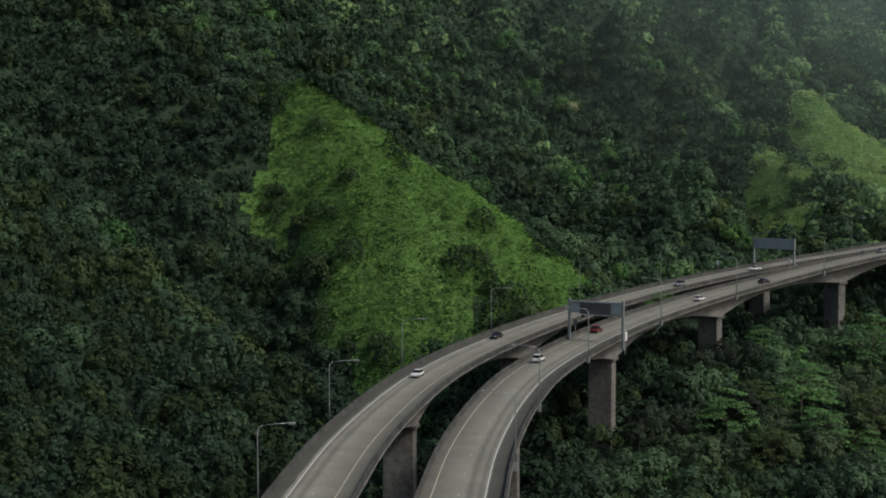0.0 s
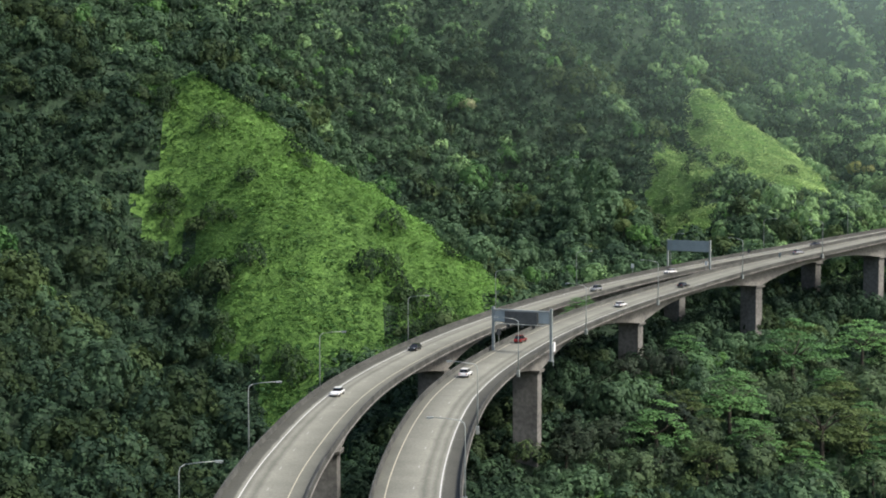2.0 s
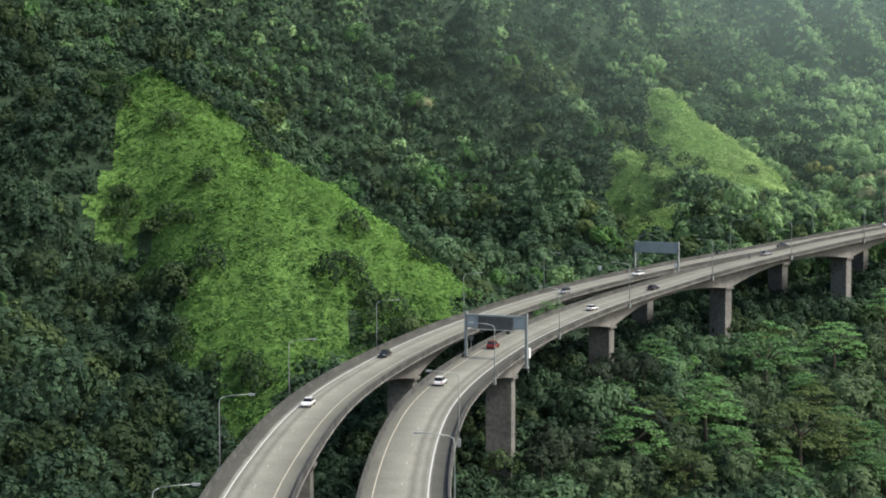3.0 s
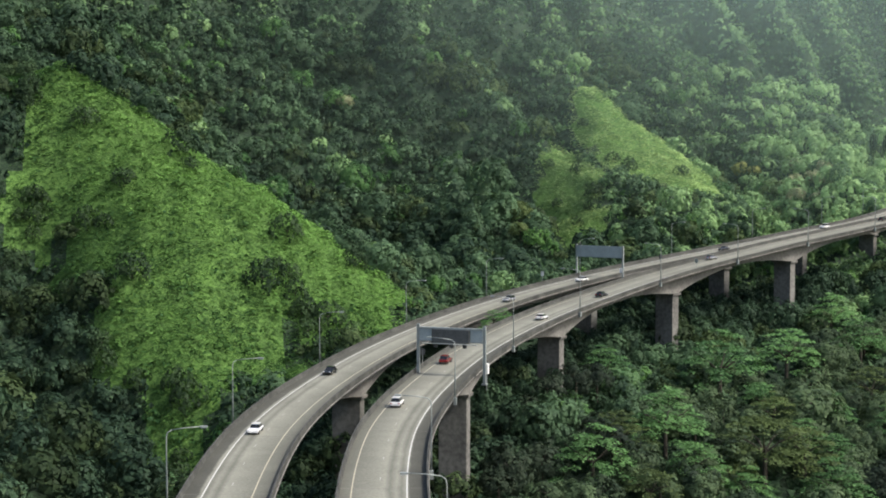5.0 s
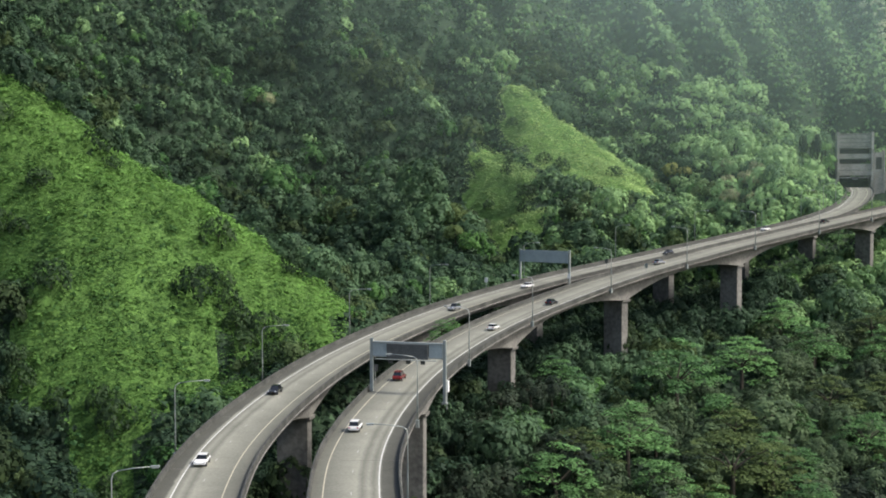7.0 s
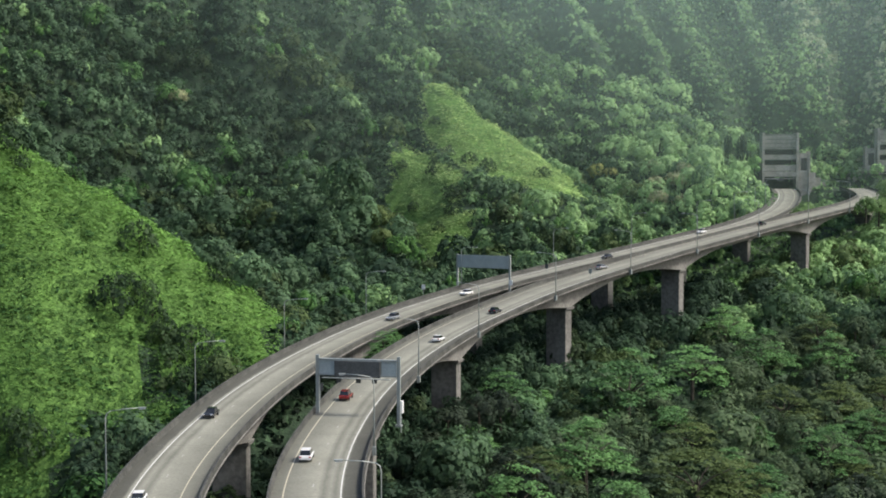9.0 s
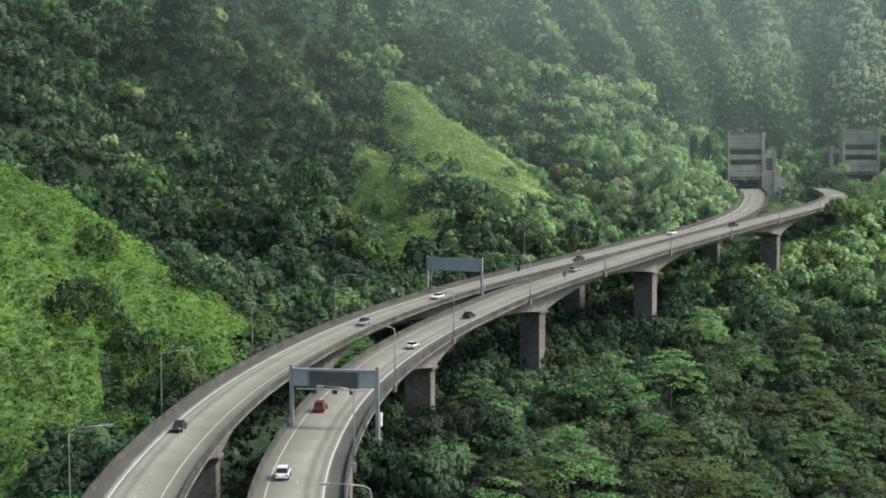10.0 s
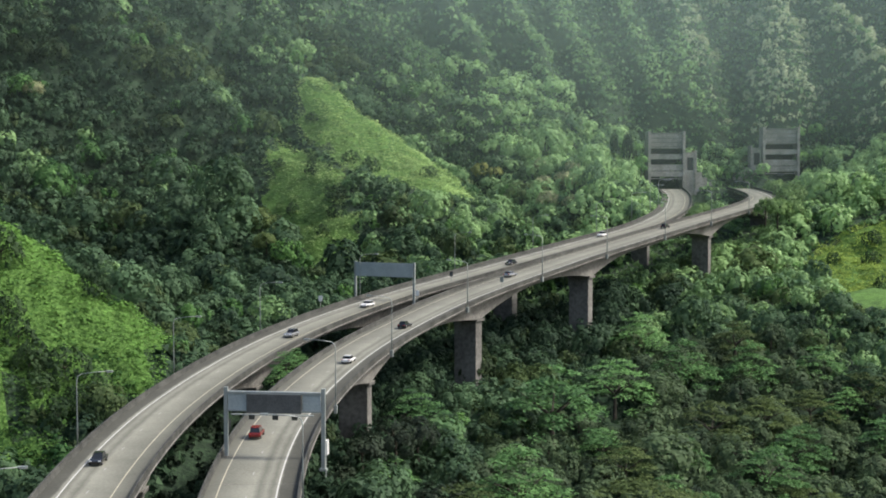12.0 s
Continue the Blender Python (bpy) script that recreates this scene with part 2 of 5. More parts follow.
# the crests of the wooded spurs, from the top down, with the depth and half width of the gully behind each
SPURS = [([(-135, 412), (-92, 385), (-67, 363), (-56, 355), (-44, 350), (-32, 342)], 11, 9),
         ([(28, 738), (49, 714), (60, 697), (79, 687), (102, 666), (112, 638), (107, 600), (114, 566)], 13, 12),
         ([(96, 768), (116, 742), (128, 732), (137, 721), (146, 708)], 12, 9),
         ([(-14, 704), (16, 692), (28, 684), (42, 666), (56, 646)], 13, 14),
         ([(-62, 642), (-41, 620), (-24, 611), (-8, 598), (8, 578)], 12, 13),
         ([(4, 628), (21, 612), (33, 602), (42, 589), (50, 574)], 7, 10),
         ([(250, 758), (274, 738), (305, 739), (324, 734), (346, 726)], 14, 12)]


# sharp buttresses of the mountain wall behind the tunnels: top and foot in plan, width at the foot
BUTTRESSES = [(472, 770, 428, 706, 27), (482, 752, 462, 668, 20), (416, 782, 394, 732, 20), (384, 782, 384, 742, 14), (344, 790, 352, 748, 15), (505, 730, 500, 650, 18), (300, 800, 318, 745, 16), (250, 800, 280, 745, 16)]


def buttress(x, y):
    out = np.zeros(len(x))
    for ax, ay, bx, by, w in BUTTRESSES:
        ux, uy = bx - ax, by - ay
        l2 = ux * ux + uy * uy
        t = ((x - ax) * ux + (y - ay) * uy) / l2
        d = np.abs((x - ax) * uy - (y - ay) * ux) / math.sqrt(l2) + 1.5 * wave(x, y, 18, 31)
        half = w * (0.55 + 0.45 * np.clip(t, 0, 1))
        out = np.maximum(out, np.clip(1 - np.abs(d) / half, 0, 1) * np.clip((1.15 - t) * 4, 0, 1) * np.clip(t + 1.5, 0, 1))
    return out


def lee(x, y, crest, width):
    """How far a place has dropped off behind a crest: 0 on the crest and before it, 1 some metres behind, fading out again."""
    best, out = np.full(len(x), 1e9), np.zeros(len(x))
    p = np.array(crest, float)
    for k, ((ax, ay), (bx, by)) in enumerate(zip(p, p[1:])):
        ux, uy = bx - ax, by - ay
        raw = ((x - ax) * ux + (y - ay) * uy) / (ux * ux + uy * uy)
        t = np.clip(raw, 0, 1)
        d = np.hypot(x - ax - t * ux, y - ay - t * uy)
        behind = (uy * (x - ax) - ux * (y - ay)) < 0
        w = np.where(behind, np.clip(d / width, 0, 1) * np.clip((4.2 * width - d) / (2 * width), 0, 1), 0)
        if k == 0:
            w = w * np.clip(1 + raw, 0, 1)
        out = np.where(d < best, w, out)
        best = np.minimum(best, d)
    return out


def land(x, y):
    """Height of the ground."""
    x, y = np.atleast_1d(np.asarray(x, float)), np.atleast_1d(np.asarray(y, float))
    out = np.zeros_like(x)
    for i in range(0, len(x), 20000):
        u, v = x[i:i + 20000], y[i:i + 20000]
        k = -np.hypot(u[:, None] - SPOTS[None, :, 0], v[:, None] - SPOTS[None, :, 1])
        n = len(SPOTS)
        out[i:i + 20000] = k @ WEIGHTS[:n] + WEIGHTS[n] + (u * WEIGHTS[n + 1] + v * WEIGHTS[n + 2]) / 100
    # ribs and gullies that run down the slopes, finer flutes on the mountain wall
    q = 0.62 * x + 0.78 * y + 10 * wave(x, y, 120, 12)
    rib = np.abs(np.sin(q * math.pi / 74 + 0.4))
    meadow = np.clip(np.abs((x + 3) * 0.57 + (y - 440) * 0.82) / 60, 0, 1) * np.clip((np.hypot(x - 195, (y - 680) * 0.7) - 35) / 30, 0, 1)
    out = out + 9 * (rib - 0.6) * np.clip((out - 82) / 40, 0, 1) * np.clip((y - 380) / 60, 0, 1) * np.clip((330 - x) / 60, 0, 1) * meadow
    steep = np.clip((out - 118) / 50, 0, 1) * np.clip((y - 640) / 90, 0, 1)
    out = out + steep * (16 - 12 * np.clip((x - 240) / 40, 0, 1)) * (flutes(x, y) - 0.55) + 1.2 * wave(x, y, 38, 3) + 0.5 * wave(x, y, 13, 4)
    out = out + np.clip((y - 640) / 30, 0, 1) * np.clip((x - 220) / 30, 0, 1) * np.clip((out - 104) / 20, 0, 1) * (32 * buttress(x, y) - 10)
    k = (x < 320) & (y > 380) & (y < 800) & (x > -110)
    if k.any():
        out[k] -= 8 * lee(x[k], y[k], NEAR_CREST, 13) + 15 * lee(x[k], y[k], FAR_CREST, 14)
    for crest, deep, wide in SPURS:
        p = np.array(crest)
        k = (x > p[:, 0].min() - 70) & (x < p[:, 0].max() + 70) & (y > p[:, 1].min() - 70) & (y < p[:, 1].max() + 70)
        if k.any():
            out[k] -= deep * lee(x[k], y[k], crest, wide)
    # the cuttings in which the far ends of the roads lie
    k = (x > 260) & (y > 560)
    if k.any():
        for line in (left_line[-62:], right_line[-40:]):
            ends = np.vstack([line, line[-1] + (line[-1] - line[-2]) * np.arange(1, 5)[:, None]])[::2]
            d = np.hypot(x[k][:, None] - ends[None, :, 0], y[k][:, None] - ends[None, :, 1])
            n = d.argmin(1)
            d = d[np.arange(len(n)), n]
            bed = ends[n, 2] - 0.9 + np.clip(d - 8.5, 0, None) * 1.3
            out[k] = np.minimum(out[k], bed)
    return out


def mesh_from(name, verts, faces, mat, smooth=False, tones=None):
    me = bpy.data.meshes.new(name)
    verts, faces = np.asarray(verts, np.float32), np.asarray(faces, np.int32)
    k = faces.shape[1]
    me.vertices.add(len(verts))
    me.vertices.foreach_set("co", verts.ravel())
    me.loops.add(faces.size)
    me.loops.foreach_set("vertex_index", faces.ravel())
    me.polygons.add(len(faces))
    me.polygons.foreach_set("loop_start", np.arange(0, faces.size, k, dtype=np.int32))
    me.polygons.foreach_set("loop_total", np.full(len(faces), k, np.int32))
    me.polygons.foreach_set("use_smooth", np.full(len(faces), smooth))
    if tones is not None:
        me.attributes.new("tone", "FLOAT", "FACE").data.foreach_set("value", np.asarray(tones, np.float32))
    me.materials.append(mat)
    me.update(calc_edges=True)
    return me


def grid_sheet(xs, ys, height):
    gx, gy = np.meshgrid(xs, ys)
    v = np.c_[gx.ravel(), gy.ravel(), height(gx.ravel(), gy.ravel())]
    nx, ny = len(xs), len(ys)
    i = (np.arange(ny - 1)[:, None] * nx + np.arange(nx - 1)[None]).ravel()
    return v, np.c_[i, i + 1, i + 1 + nx, i + nx]


# the ground: one sheet, finer where it is seen near, out to the horizon
XS = np.r_[np.linspace(-3000, -320, 12), np.arange(-300, 620, 4.0), np.linspace(650, 3000, 12)]
YS = np.r_[np.linspace(-2500, -160, 10), np.arange(-140, 900, 4.0), np.linspace(930, 3500, 12)]
sheet = grid_sheet(XS, YS, lambda x, y: np.minimum(land(x, y), 420 + 0 * x))
NEAR_MEADOW = [(-70, 492), (-61, 485), (-48, 470), (-33, 455), (-23, 455), (-10, 452), (2, 451), (15, 443), (27, 433), (42, 420), (36, 406), (20, 394), (11, 390), (-1, 376), (-13, 360), (-22, 359),
               (-25, 370), (-23, 379), (-34, 390), (-38, 401), (-47, 421), (-55, 432), (-59, 440), (-59, 448), (-57, 458), (-62, 472)]
FAR_MEADOW = [(187, 729), (191, 722), (199, 704), (213, 694), (222, 678), (221, 650), (217, 626), (204, 623), (189, 630), (172, 648), (174, 676), (171, 691), (172, 708), (179, 722)]
LOW_MEADOW = [(158, 690), (165, 680), (167, 641), (158, 628), (155, 596), (146, 582), (132, 584), (140, 616), (140, 655)]
SLIVER_MEADOW = [(17, 617), (23, 613), (34, 603), (43, 591), (46, 584), (41, 583), (34, 592), (26, 600), (18, 609)]
RIGHT_MEADOW = [(281, 474), (283, 492), (298, 520), (306, 541), (326, 551), (346, 546), (338, 520), (312, 488)]


def inside(x, y, outline):
    """Distance from an outline in plan, above 0 within it."""
    p = np.array(outline, float)
    q = np.roll(p, -1, 0)
    best, odd = np.full(len(x), 1e9), np.zeros(len(x), bool)
    for (ax, ay), (bx, by) in zip(p, q):
        ux, uy = bx - ax, by - ay
        t = np.clip(((x - ax) * ux + (y - ay) * uy) / (ux * ux + uy * uy), 0, 1)
        best = np.minimum(best, np.hypot(x - ax - t * ux, y - ay - t * uy))
        if ay != by:
            odd ^= ((ay > y) != (by > y)) & (x < ux * (y - ay) / uy + ax)
    return np.where(odd, best, -best)


def from_line(x, y, line):
    """Distance in plan from a broken line."""
    best = np.full(len(x), 1e9)
    for (ax, ay), (bx, by) in zip(line, line[1:]):
        ux, uy = bx - ax, by - ay
        t = np.clip(((x - ax) * ux + (y - ay) * uy) / (ux * ux + uy * uy), 0, 1)
        best = np.minimum(best, np.hypot(x - ax - t * ux, y - ay - t * uy))
    return best


def grassy(x, y):
    """How far within the open grass a place lies: a clean edge along the crests, a ragged border elsewhere."""
    out = np.full(len(x), -50.0)
    for outline in (NEAR_MEADOW, FAR_MEADOW, LOW_MEADOW, SLIVER_MEADOW, RIGHT_MEADOW):
        p = np.array(outline)
        k = (x > p[:, 0].min() - 12) & (x < p[:, 0].max() + 12) & (y > p[:, 1].min() - 12) & (y < p[:, 1].max() + 12)
        if not k.any():
            continue
        u, v = x[k], y[k]
        rough = (3.0 if outline is NEAR_MEADOW else 1.6) * wave(u, v, 17, 8) + 0.9 * wave(u, v, 6, 9)
        rough += np.where((v < 500) & ((u - 1) * 0.62 + (v - 452) * 0.78 < -30), 4.5 * wave(u, v, 24, 10) + 0.8, 0)
        far = np.minimum(from_line(u, v, NEAR_CREST), from_line(u, v, FAR_CREST))
        rough = rough * np.clip((far - 3) / 12, 0, 1) + 3.0 * np.clip(1 - far / 8, 0, 1) * (inside(u, v, outline) > -3.5)
        out[k] = np.maximum(out[k], inside(u, v, outline) + rough + (0.8 if outline is NEAR_MEADOW else 1.5))
    k = (x < 320) & (x > -110)
    if k.any():
        out[k] = np.where(np.maximum(lee(x[k], y[k], NEAR_CREST, 13), lee(x[k], y[k], FAR_CREST, 14)) > 0.09, -20, out[k])
    return out


me = mesh_from("ground", *sheet, SOIL, True)
me.materials.append(TURF)
mid = sheet[0][sheet[1]].mean(1)
me.polygons.foreach_set("material_index", (grassy(mid[:, 0], mid[:, 1]) > 1.5).astype(np.int32))
ground = tagged(new("ground", me), "steep valley sides with dark soil and green turf", "ground", kind="structure")


# ---- the viaducts ----
def sweep(line, profile, mat, name, closed=True):
    """A mesh along a line: profile points are (to the right, up)."""
    nor = sideways(line)
    pr = np.array(profile, float)
    v = (line[:, None] + nor[:, None] * pr[None, :, :1] + np.array([0, 0, 1.0])[None, None] * pr[None, :, 1:2]).reshape(-1, 3)
    n, m = len(line), len(pr)
    f = []
    last = m if closed else m - 1
    for i in range(n - 1):
        for j in range(last):
            k = (j + 1) % m
            f.append((i * m + j, (i + 1) * m + j, (i + 1) * m + k, i * m + k))
    return mesh_from(name, v, f, mat)


def child(name, me, parent, label="", kind=""):
    ob = new(name, me)
    ob.parent = parent
    return tagged(ob, label, kind=kind)


def box_into(bm, lo, hi, taper=0.0, m=None):
    """A box between two corners, its top drawn in by taper."""
    vs = []
    for z, k in ((lo[2], 0.0), (hi[2], taper)):
        for x, y in ((lo[0] + k, lo[1] + k), (hi[0] - k, lo[1] + k), (hi[0] - k, hi[1] - k), (lo[0] + k, hi[1] - k)):
            p = Vector((x, y, z))
            vs.append(bm.verts.new(m @ p if m else p))
    for f in ((3, 2, 1, 0), (4, 5, 6, 7), (0, 1, 5, 4), (1, 2, 6, 5), (2, 3, 7, 6), (3, 0, 4, 7)):
        bm.faces.new([vs[k] for k in f])
    return vs


def part(name, bm, mat, parent, label="", bevel=0.0, smooth=False):
    """One bmesh as one mesh object under a thing or a part."""
    if bevel:
        bmesh.ops.bevel(bm, geom=list(bm.edges), offset=bevel, segments=2, affect="EDGES", profile=0.6)
    bmesh.ops.recalc_face_normals(bm, faces=bm.faces)
    me = bpy.data.meshes.new(name)
    bm.to_mesh(me)
    bm.free()
    for p in me.polygons:
        p.use_smooth = smooth
    me.materials.append(mat)
    ob = new(name, me)
    ob.parent = parent
    return tagged(ob, label)


def boxes(*pairs, taper=0.0):
    bm = bmesh.new()
    for lo, hi in pairs:
        box_into(bm, lo, hi, taper)
    return bm


def tube(points, radii, sides=8):
    bm = bmesh.new()
    rings = []
    for k, (p, r) in enumerate(zip(points, radii)):
        a, b = Vector(points[max(k - 1, 0)]), Vector(points[min(k + 1, len(points) - 1)])
        q = (b - a).to_track_quat("Z", "Y")
        rings.append([bm.verts.new(Vector(p) + q @ Vector((r * math.cos(t), r * math.sin(t), 0))) for t in np.arange(sides) * 2 * math.pi / sides])
    for a, b in zip(rings, rings[1:]):
        for k in range(sides):
            bm.faces.new((a[k], a[(k + 1) % sides], b[(k + 1) % sides], b[k]))
    bm.faces.new(rings[0][::-1])
    bm.faces.new(rings[-1])
    return bm


def station(line, s, off=0.0, up=0.0):
    """The pose at s metres along a line, off to its right: y points along the road."""
    i = min(int(s / 3.0), len(line) - 2)
    p = beside(line, off, up)[i] + (line[i + 1] - line[i]) * (s / 3.0 - i)
    d = line[i + 1] - line[i]
    return Matrix.Translation(p) @ Matrix.Rotation(math.atan2(-d[0], d[1]), 4, "Z")


def girder(line, piers):
    """A haunched box girder: deep over the piers, shallow at midspan."""
    s = np.arange(len(line)) * 3.0
    near = np.abs(s[:, None] - np.array(piers)[None]).min(1)
    deep = 2.3 + 3.6 * np.clip(1 - near / 30.0, 0, 1) ** 1.8
    nor = sideways(line)
    v = []
    for p, n, d in zip(line, nor, deep):
        for x, z in ((-6.28, -0.3), (6.28, -0.3), (6.28, -0.62), (3.7, -1.05), (3.2, -d), (-3.2, -d), (-3.7, -1.05), (-6.28, -0.62)):
            v.append(p + n * x + [0, 0, z])
    f = [(i * 8 + j, i * 8 + (j + 1) % 8, (i + 1) * 8 + (j + 1) % 8, (i + 1) * 8 + j) for i in range(len(line) - 1) for j in range(8)]
    return mesh_from("girder", v, f, CONCRETE)


def viaduct(name, line, label, piers, side, white, yellow):
    top = tagged(new(name), label, "viaduct", kind="structure")
    mid = (white + yellow) / 2
    cols = np.array([-5.95, -4.5, -3, -1.5, 0, 1.5, 3, 4.5, 5.95])
    me = sweep(line, [(x, 0.0) for x in cols], ROADTOP, "roadway", closed=False)
    me.attributes.new("across", "FLOAT", "POINT").data.foreach_set("value", np.tile((side * (cols - mid) + 9) / 18, len(line)).astype(np.float32))
    child("roadway", me, top, "pale grooved concrete roadway with dark tyre tracks")
    child("girder", girder(line, piers), top, "haunched concrete box girder")
    for s in (-1, 1):
        child("parapet", sweep(line, [(s * 5.86, -0.05), (s * 5.96, 0.25), (s * 6.05, 0.86), (s * 6.3, 0.86), (s * 6.34, -0.55), (s * 6.0, -0.6)], DARK_CONCRETE, "parapet"), top, "weather-stained concrete parapet")
        child("fascia_rail", sweep(line, [(s * 6.341, -0.15), (s * 6.46, -0.15), (s * 6.46, -0.32), (s * 6.341, -0.32)], CONCRETE, "fascia_rail"), top)
        x, mat, what = (white, WHITE, "white edge line") if s < 0 else (yellow, YELLOW, "faded yellow edge line")
        child("edge_line", sweep(line, [(x - 0.09, 0.004), (x + 0.09, 0.004), (x + 0.09, 0.012), (x - 0.09, 0.012)], mat, "edge_line"), top, what)
    dash = None
    for k in range(4, len(line) - 4, 4):
        if dash is None:
            dash = boxes(((-0.07, -1.5, 0.004), (0.07, 1.5, 0.014)))
            dash = part("lane_dash", dash, WORN_WHITE, top)
            dash.matrix_basis = station(line, k * 3.0, mid)
        else:
            d = new("lane_dash", dash.data)
            d.parent, d.matrix_basis = top, station(line, k * 3.0, mid)
    for s in np.arange(30, len(line) * 3.0 - 20, 36):
        d = part("joint", boxes(((-5.9, -0.04, 0.004), (5.9, 0.04, 0.012))), CONCRETE, top)
        d.matrix_basis = station(line, s)
    for s in piers:
        m = station(line, s)
        foot = land(m.translation.x, m.translation.y)[0] - m.translation.z - 3
        bm = bmesh.new()
        box_into(bm, (-3.0, -1.6, foot), (3.0, 1.6, -5.75))
        pier = part("pier", bm, PIER, top, "tall rectangular concrete pier", bevel=0.18)
        pier.matrix_basis = m
        cap = part("pier_cap", boxes(((-3.5, -2.0, -6.2), (3.5, 2.0, -5.5)), taper=-0.1), PIER, pier, bevel=0.08)
    return top


left_viaduct = viaduct("viaduct_left", left_line, "curved concrete viaduct with two lanes hugging the slope", [48, 120, 202, 278, 350, 423, 475, 531], 1, -3.4, 3.4)
right_viaduct = viaduct("viaduct_right", right_line, "curved concrete viaduct with two lanes over the wooded valley", [40, 110, 198, 270, 339, 405, 510, 590], -1, 3.3, -4.3)


# ---- tunnel portals ----
def portal(name, x, y, z, heading, wing, label):
    """A stepped concrete portal: a tall box with two pilasters, three deep slots and the tunnel mouth at its foot."""
    top = tagged(new(name), label, "tunnel portal", kind="structure")
    top.matrix_basis = pose(x, y, z, 0, 0, -heading)
    w = 8.2
    for s in (-1, 1):
        part("pilaster", boxes(((s * w - 0.6, -1.2, -4), (s * w + 0.6, 14, 28))), TUNNEL_WALL, top, bevel=0.1)
    part("back_wall", boxes(((-w, 12, 7), (w, 14, 27))), TUNNEL_DARK, top)
    part("mouth_lining", boxes(((-w + 0.6, 8, 6.6), (w - 0.6, 40, 7.2)), ((-w + 0.6, 39, -3), (w - 0.6, 40, 6.6))), TUNNEL_DARK, top, "dark tunnel bore")
    for s in (-1, 1):
        part("bore_wall", boxes(((s * (w - 0.45) - 0.4, 14, -3), (s * (w - 0.45) + 0.4, 40, 6.6))), TUNNEL_DARK, top)
    for lo, hi, step in ((6.4, 9.0, 0.0), (9.3, 12.2, 0.3), (14.8, 17.2, 0.8), (19.9, 26.6, 1.2)):
        part("band", boxes(((-w + 0.6, step - 0.6, lo), (w - 0.6, 8 + step, hi))), TUNNEL_WALL, top, bevel=0.06)
    part("mouth_beam", boxes(((-w + 0.95, -0.4, 5.3), (w - 0.95, 0.4, 5.75))), TUNNEL_WALL, top, bevel=0.04)
    part("mouth_sign", boxes(((-1.6, -0.72, 4.4), (1.6, -0.45, 5.6))), DARK_SIGN, top, bevel=0.03)
    part("coping", boxes(((-w + 0.92, 0.2, 26.6), (w - 0.92, 3.0, 27.3))), CONCRETE, top, bevel=0.05)
    for z0 in (20.6, 22.6, 24.6):
        part("rib", boxes(((-w + 0.95, 0.42, z0), (w - 0.95, 0.597, z0 + 0.3))), CONCRETE, top)
    part("wing_panel", boxes(((wing * (w + 3.2) - 1.4, 0.9, 9.5), (wing * (w + 3.2) + 1.4, 0.998, 15.5))), TUNNEL_DARK, top, "dark panel on the face of the wing block")
    part("wing_block", boxes(((wing * (w + 3.2) - 2.2, 1.0, -4), (wing * (w + 3.2) + 2.2, 12, 18))), TUNNEL_WALL, top, bevel=0.08)
    part("wing_post", boxes(((wing * (w + 5.8) - 0.4, 0.4, -4), (wing * (w + 5.8) + 0.4, 12, 19))), TUNNEL_WALL, top, bevel=0.05)
    for k in range(4):
        a = w + 6.3 + k * 2.6
        part("retaining_wall", boxes(((wing * (a + 1.3) - 1.3, 1.5 + k, -4), (wing * (a + 1.3) + 1.3, 4.5 + k, 8.5 - 2.4 * k))), TUNNEL_WALL, top, bevel=0.06)
    return top


portal("tunnel_portal_1", 355.5, 703, 98.6, 27, 1, "tall grey concrete tunnel portal with dark louvre slots")
portal("tunnel_portal_2", 413, 690, 101.2, 30, -1, "tall grey concrete tunnel portal half hidden by trees")


# ---- lamps, gantries and signs along the viaducts ----
def lamp(name_label):
    top = tagged(new("street_lamp"), name_label, "street lamp", "street lamps on the viaducts")
    part("bracket", boxes(((-0.3, -0.35, -1.3), (0.3, 0.35, 0.0))), STEEL, top, bevel=0.04)
    pole = part("pole", tube([(0, 0, 0), (0, 0, 4), (0, 0, 9.6), (0.15, 0, 10.2), (0.7, 0, 10.55)], [0.13, 0.11, 0.08, 0.07, 0.065], 10), STEEL, top, smooth=True)
    part("arm", tube([(0.66, 0, 10.54), (2.4, 0, 10.8), (4.4, 0, 10.95)], [0.065, 0.055, 0.05], 8), STEEL, top, smooth=True)
    head = part("luminaire", boxes(((4.3, -0.2, 10.84), (5.3, 0.2, 11.06))), STEEL, top, bevel=0.06)
    part("lens", boxes(((4.45, -0.15, 10.78), (5.2, 0.15, 10.845))), LAMP_CLEAR, head)
    return top


first_lamp = None
spots_along = [(left_line, s, -6.75, 0) for s in (42, 93, 147, 204, 258, 306, 357, 405, 455, 505, 543, 575, 605)] + [(right_line, s, 6.75, 180) for s in (66, 111, 165, 222, 273, 324, 366, 408, 455, 500, 545)]
for line, s, off, turn in spots_along:
    m = station(line, s, off, 0.25) @ pose(0, 0, 0, 0, 0, turn)
    if first_lamp is None:
        first_lamp = lamp("tall galvanised street lamp on the viaduct's parapet")
        first_lamp.matrix_basis = m
    else:
        copy_thing(first_lamp, m)


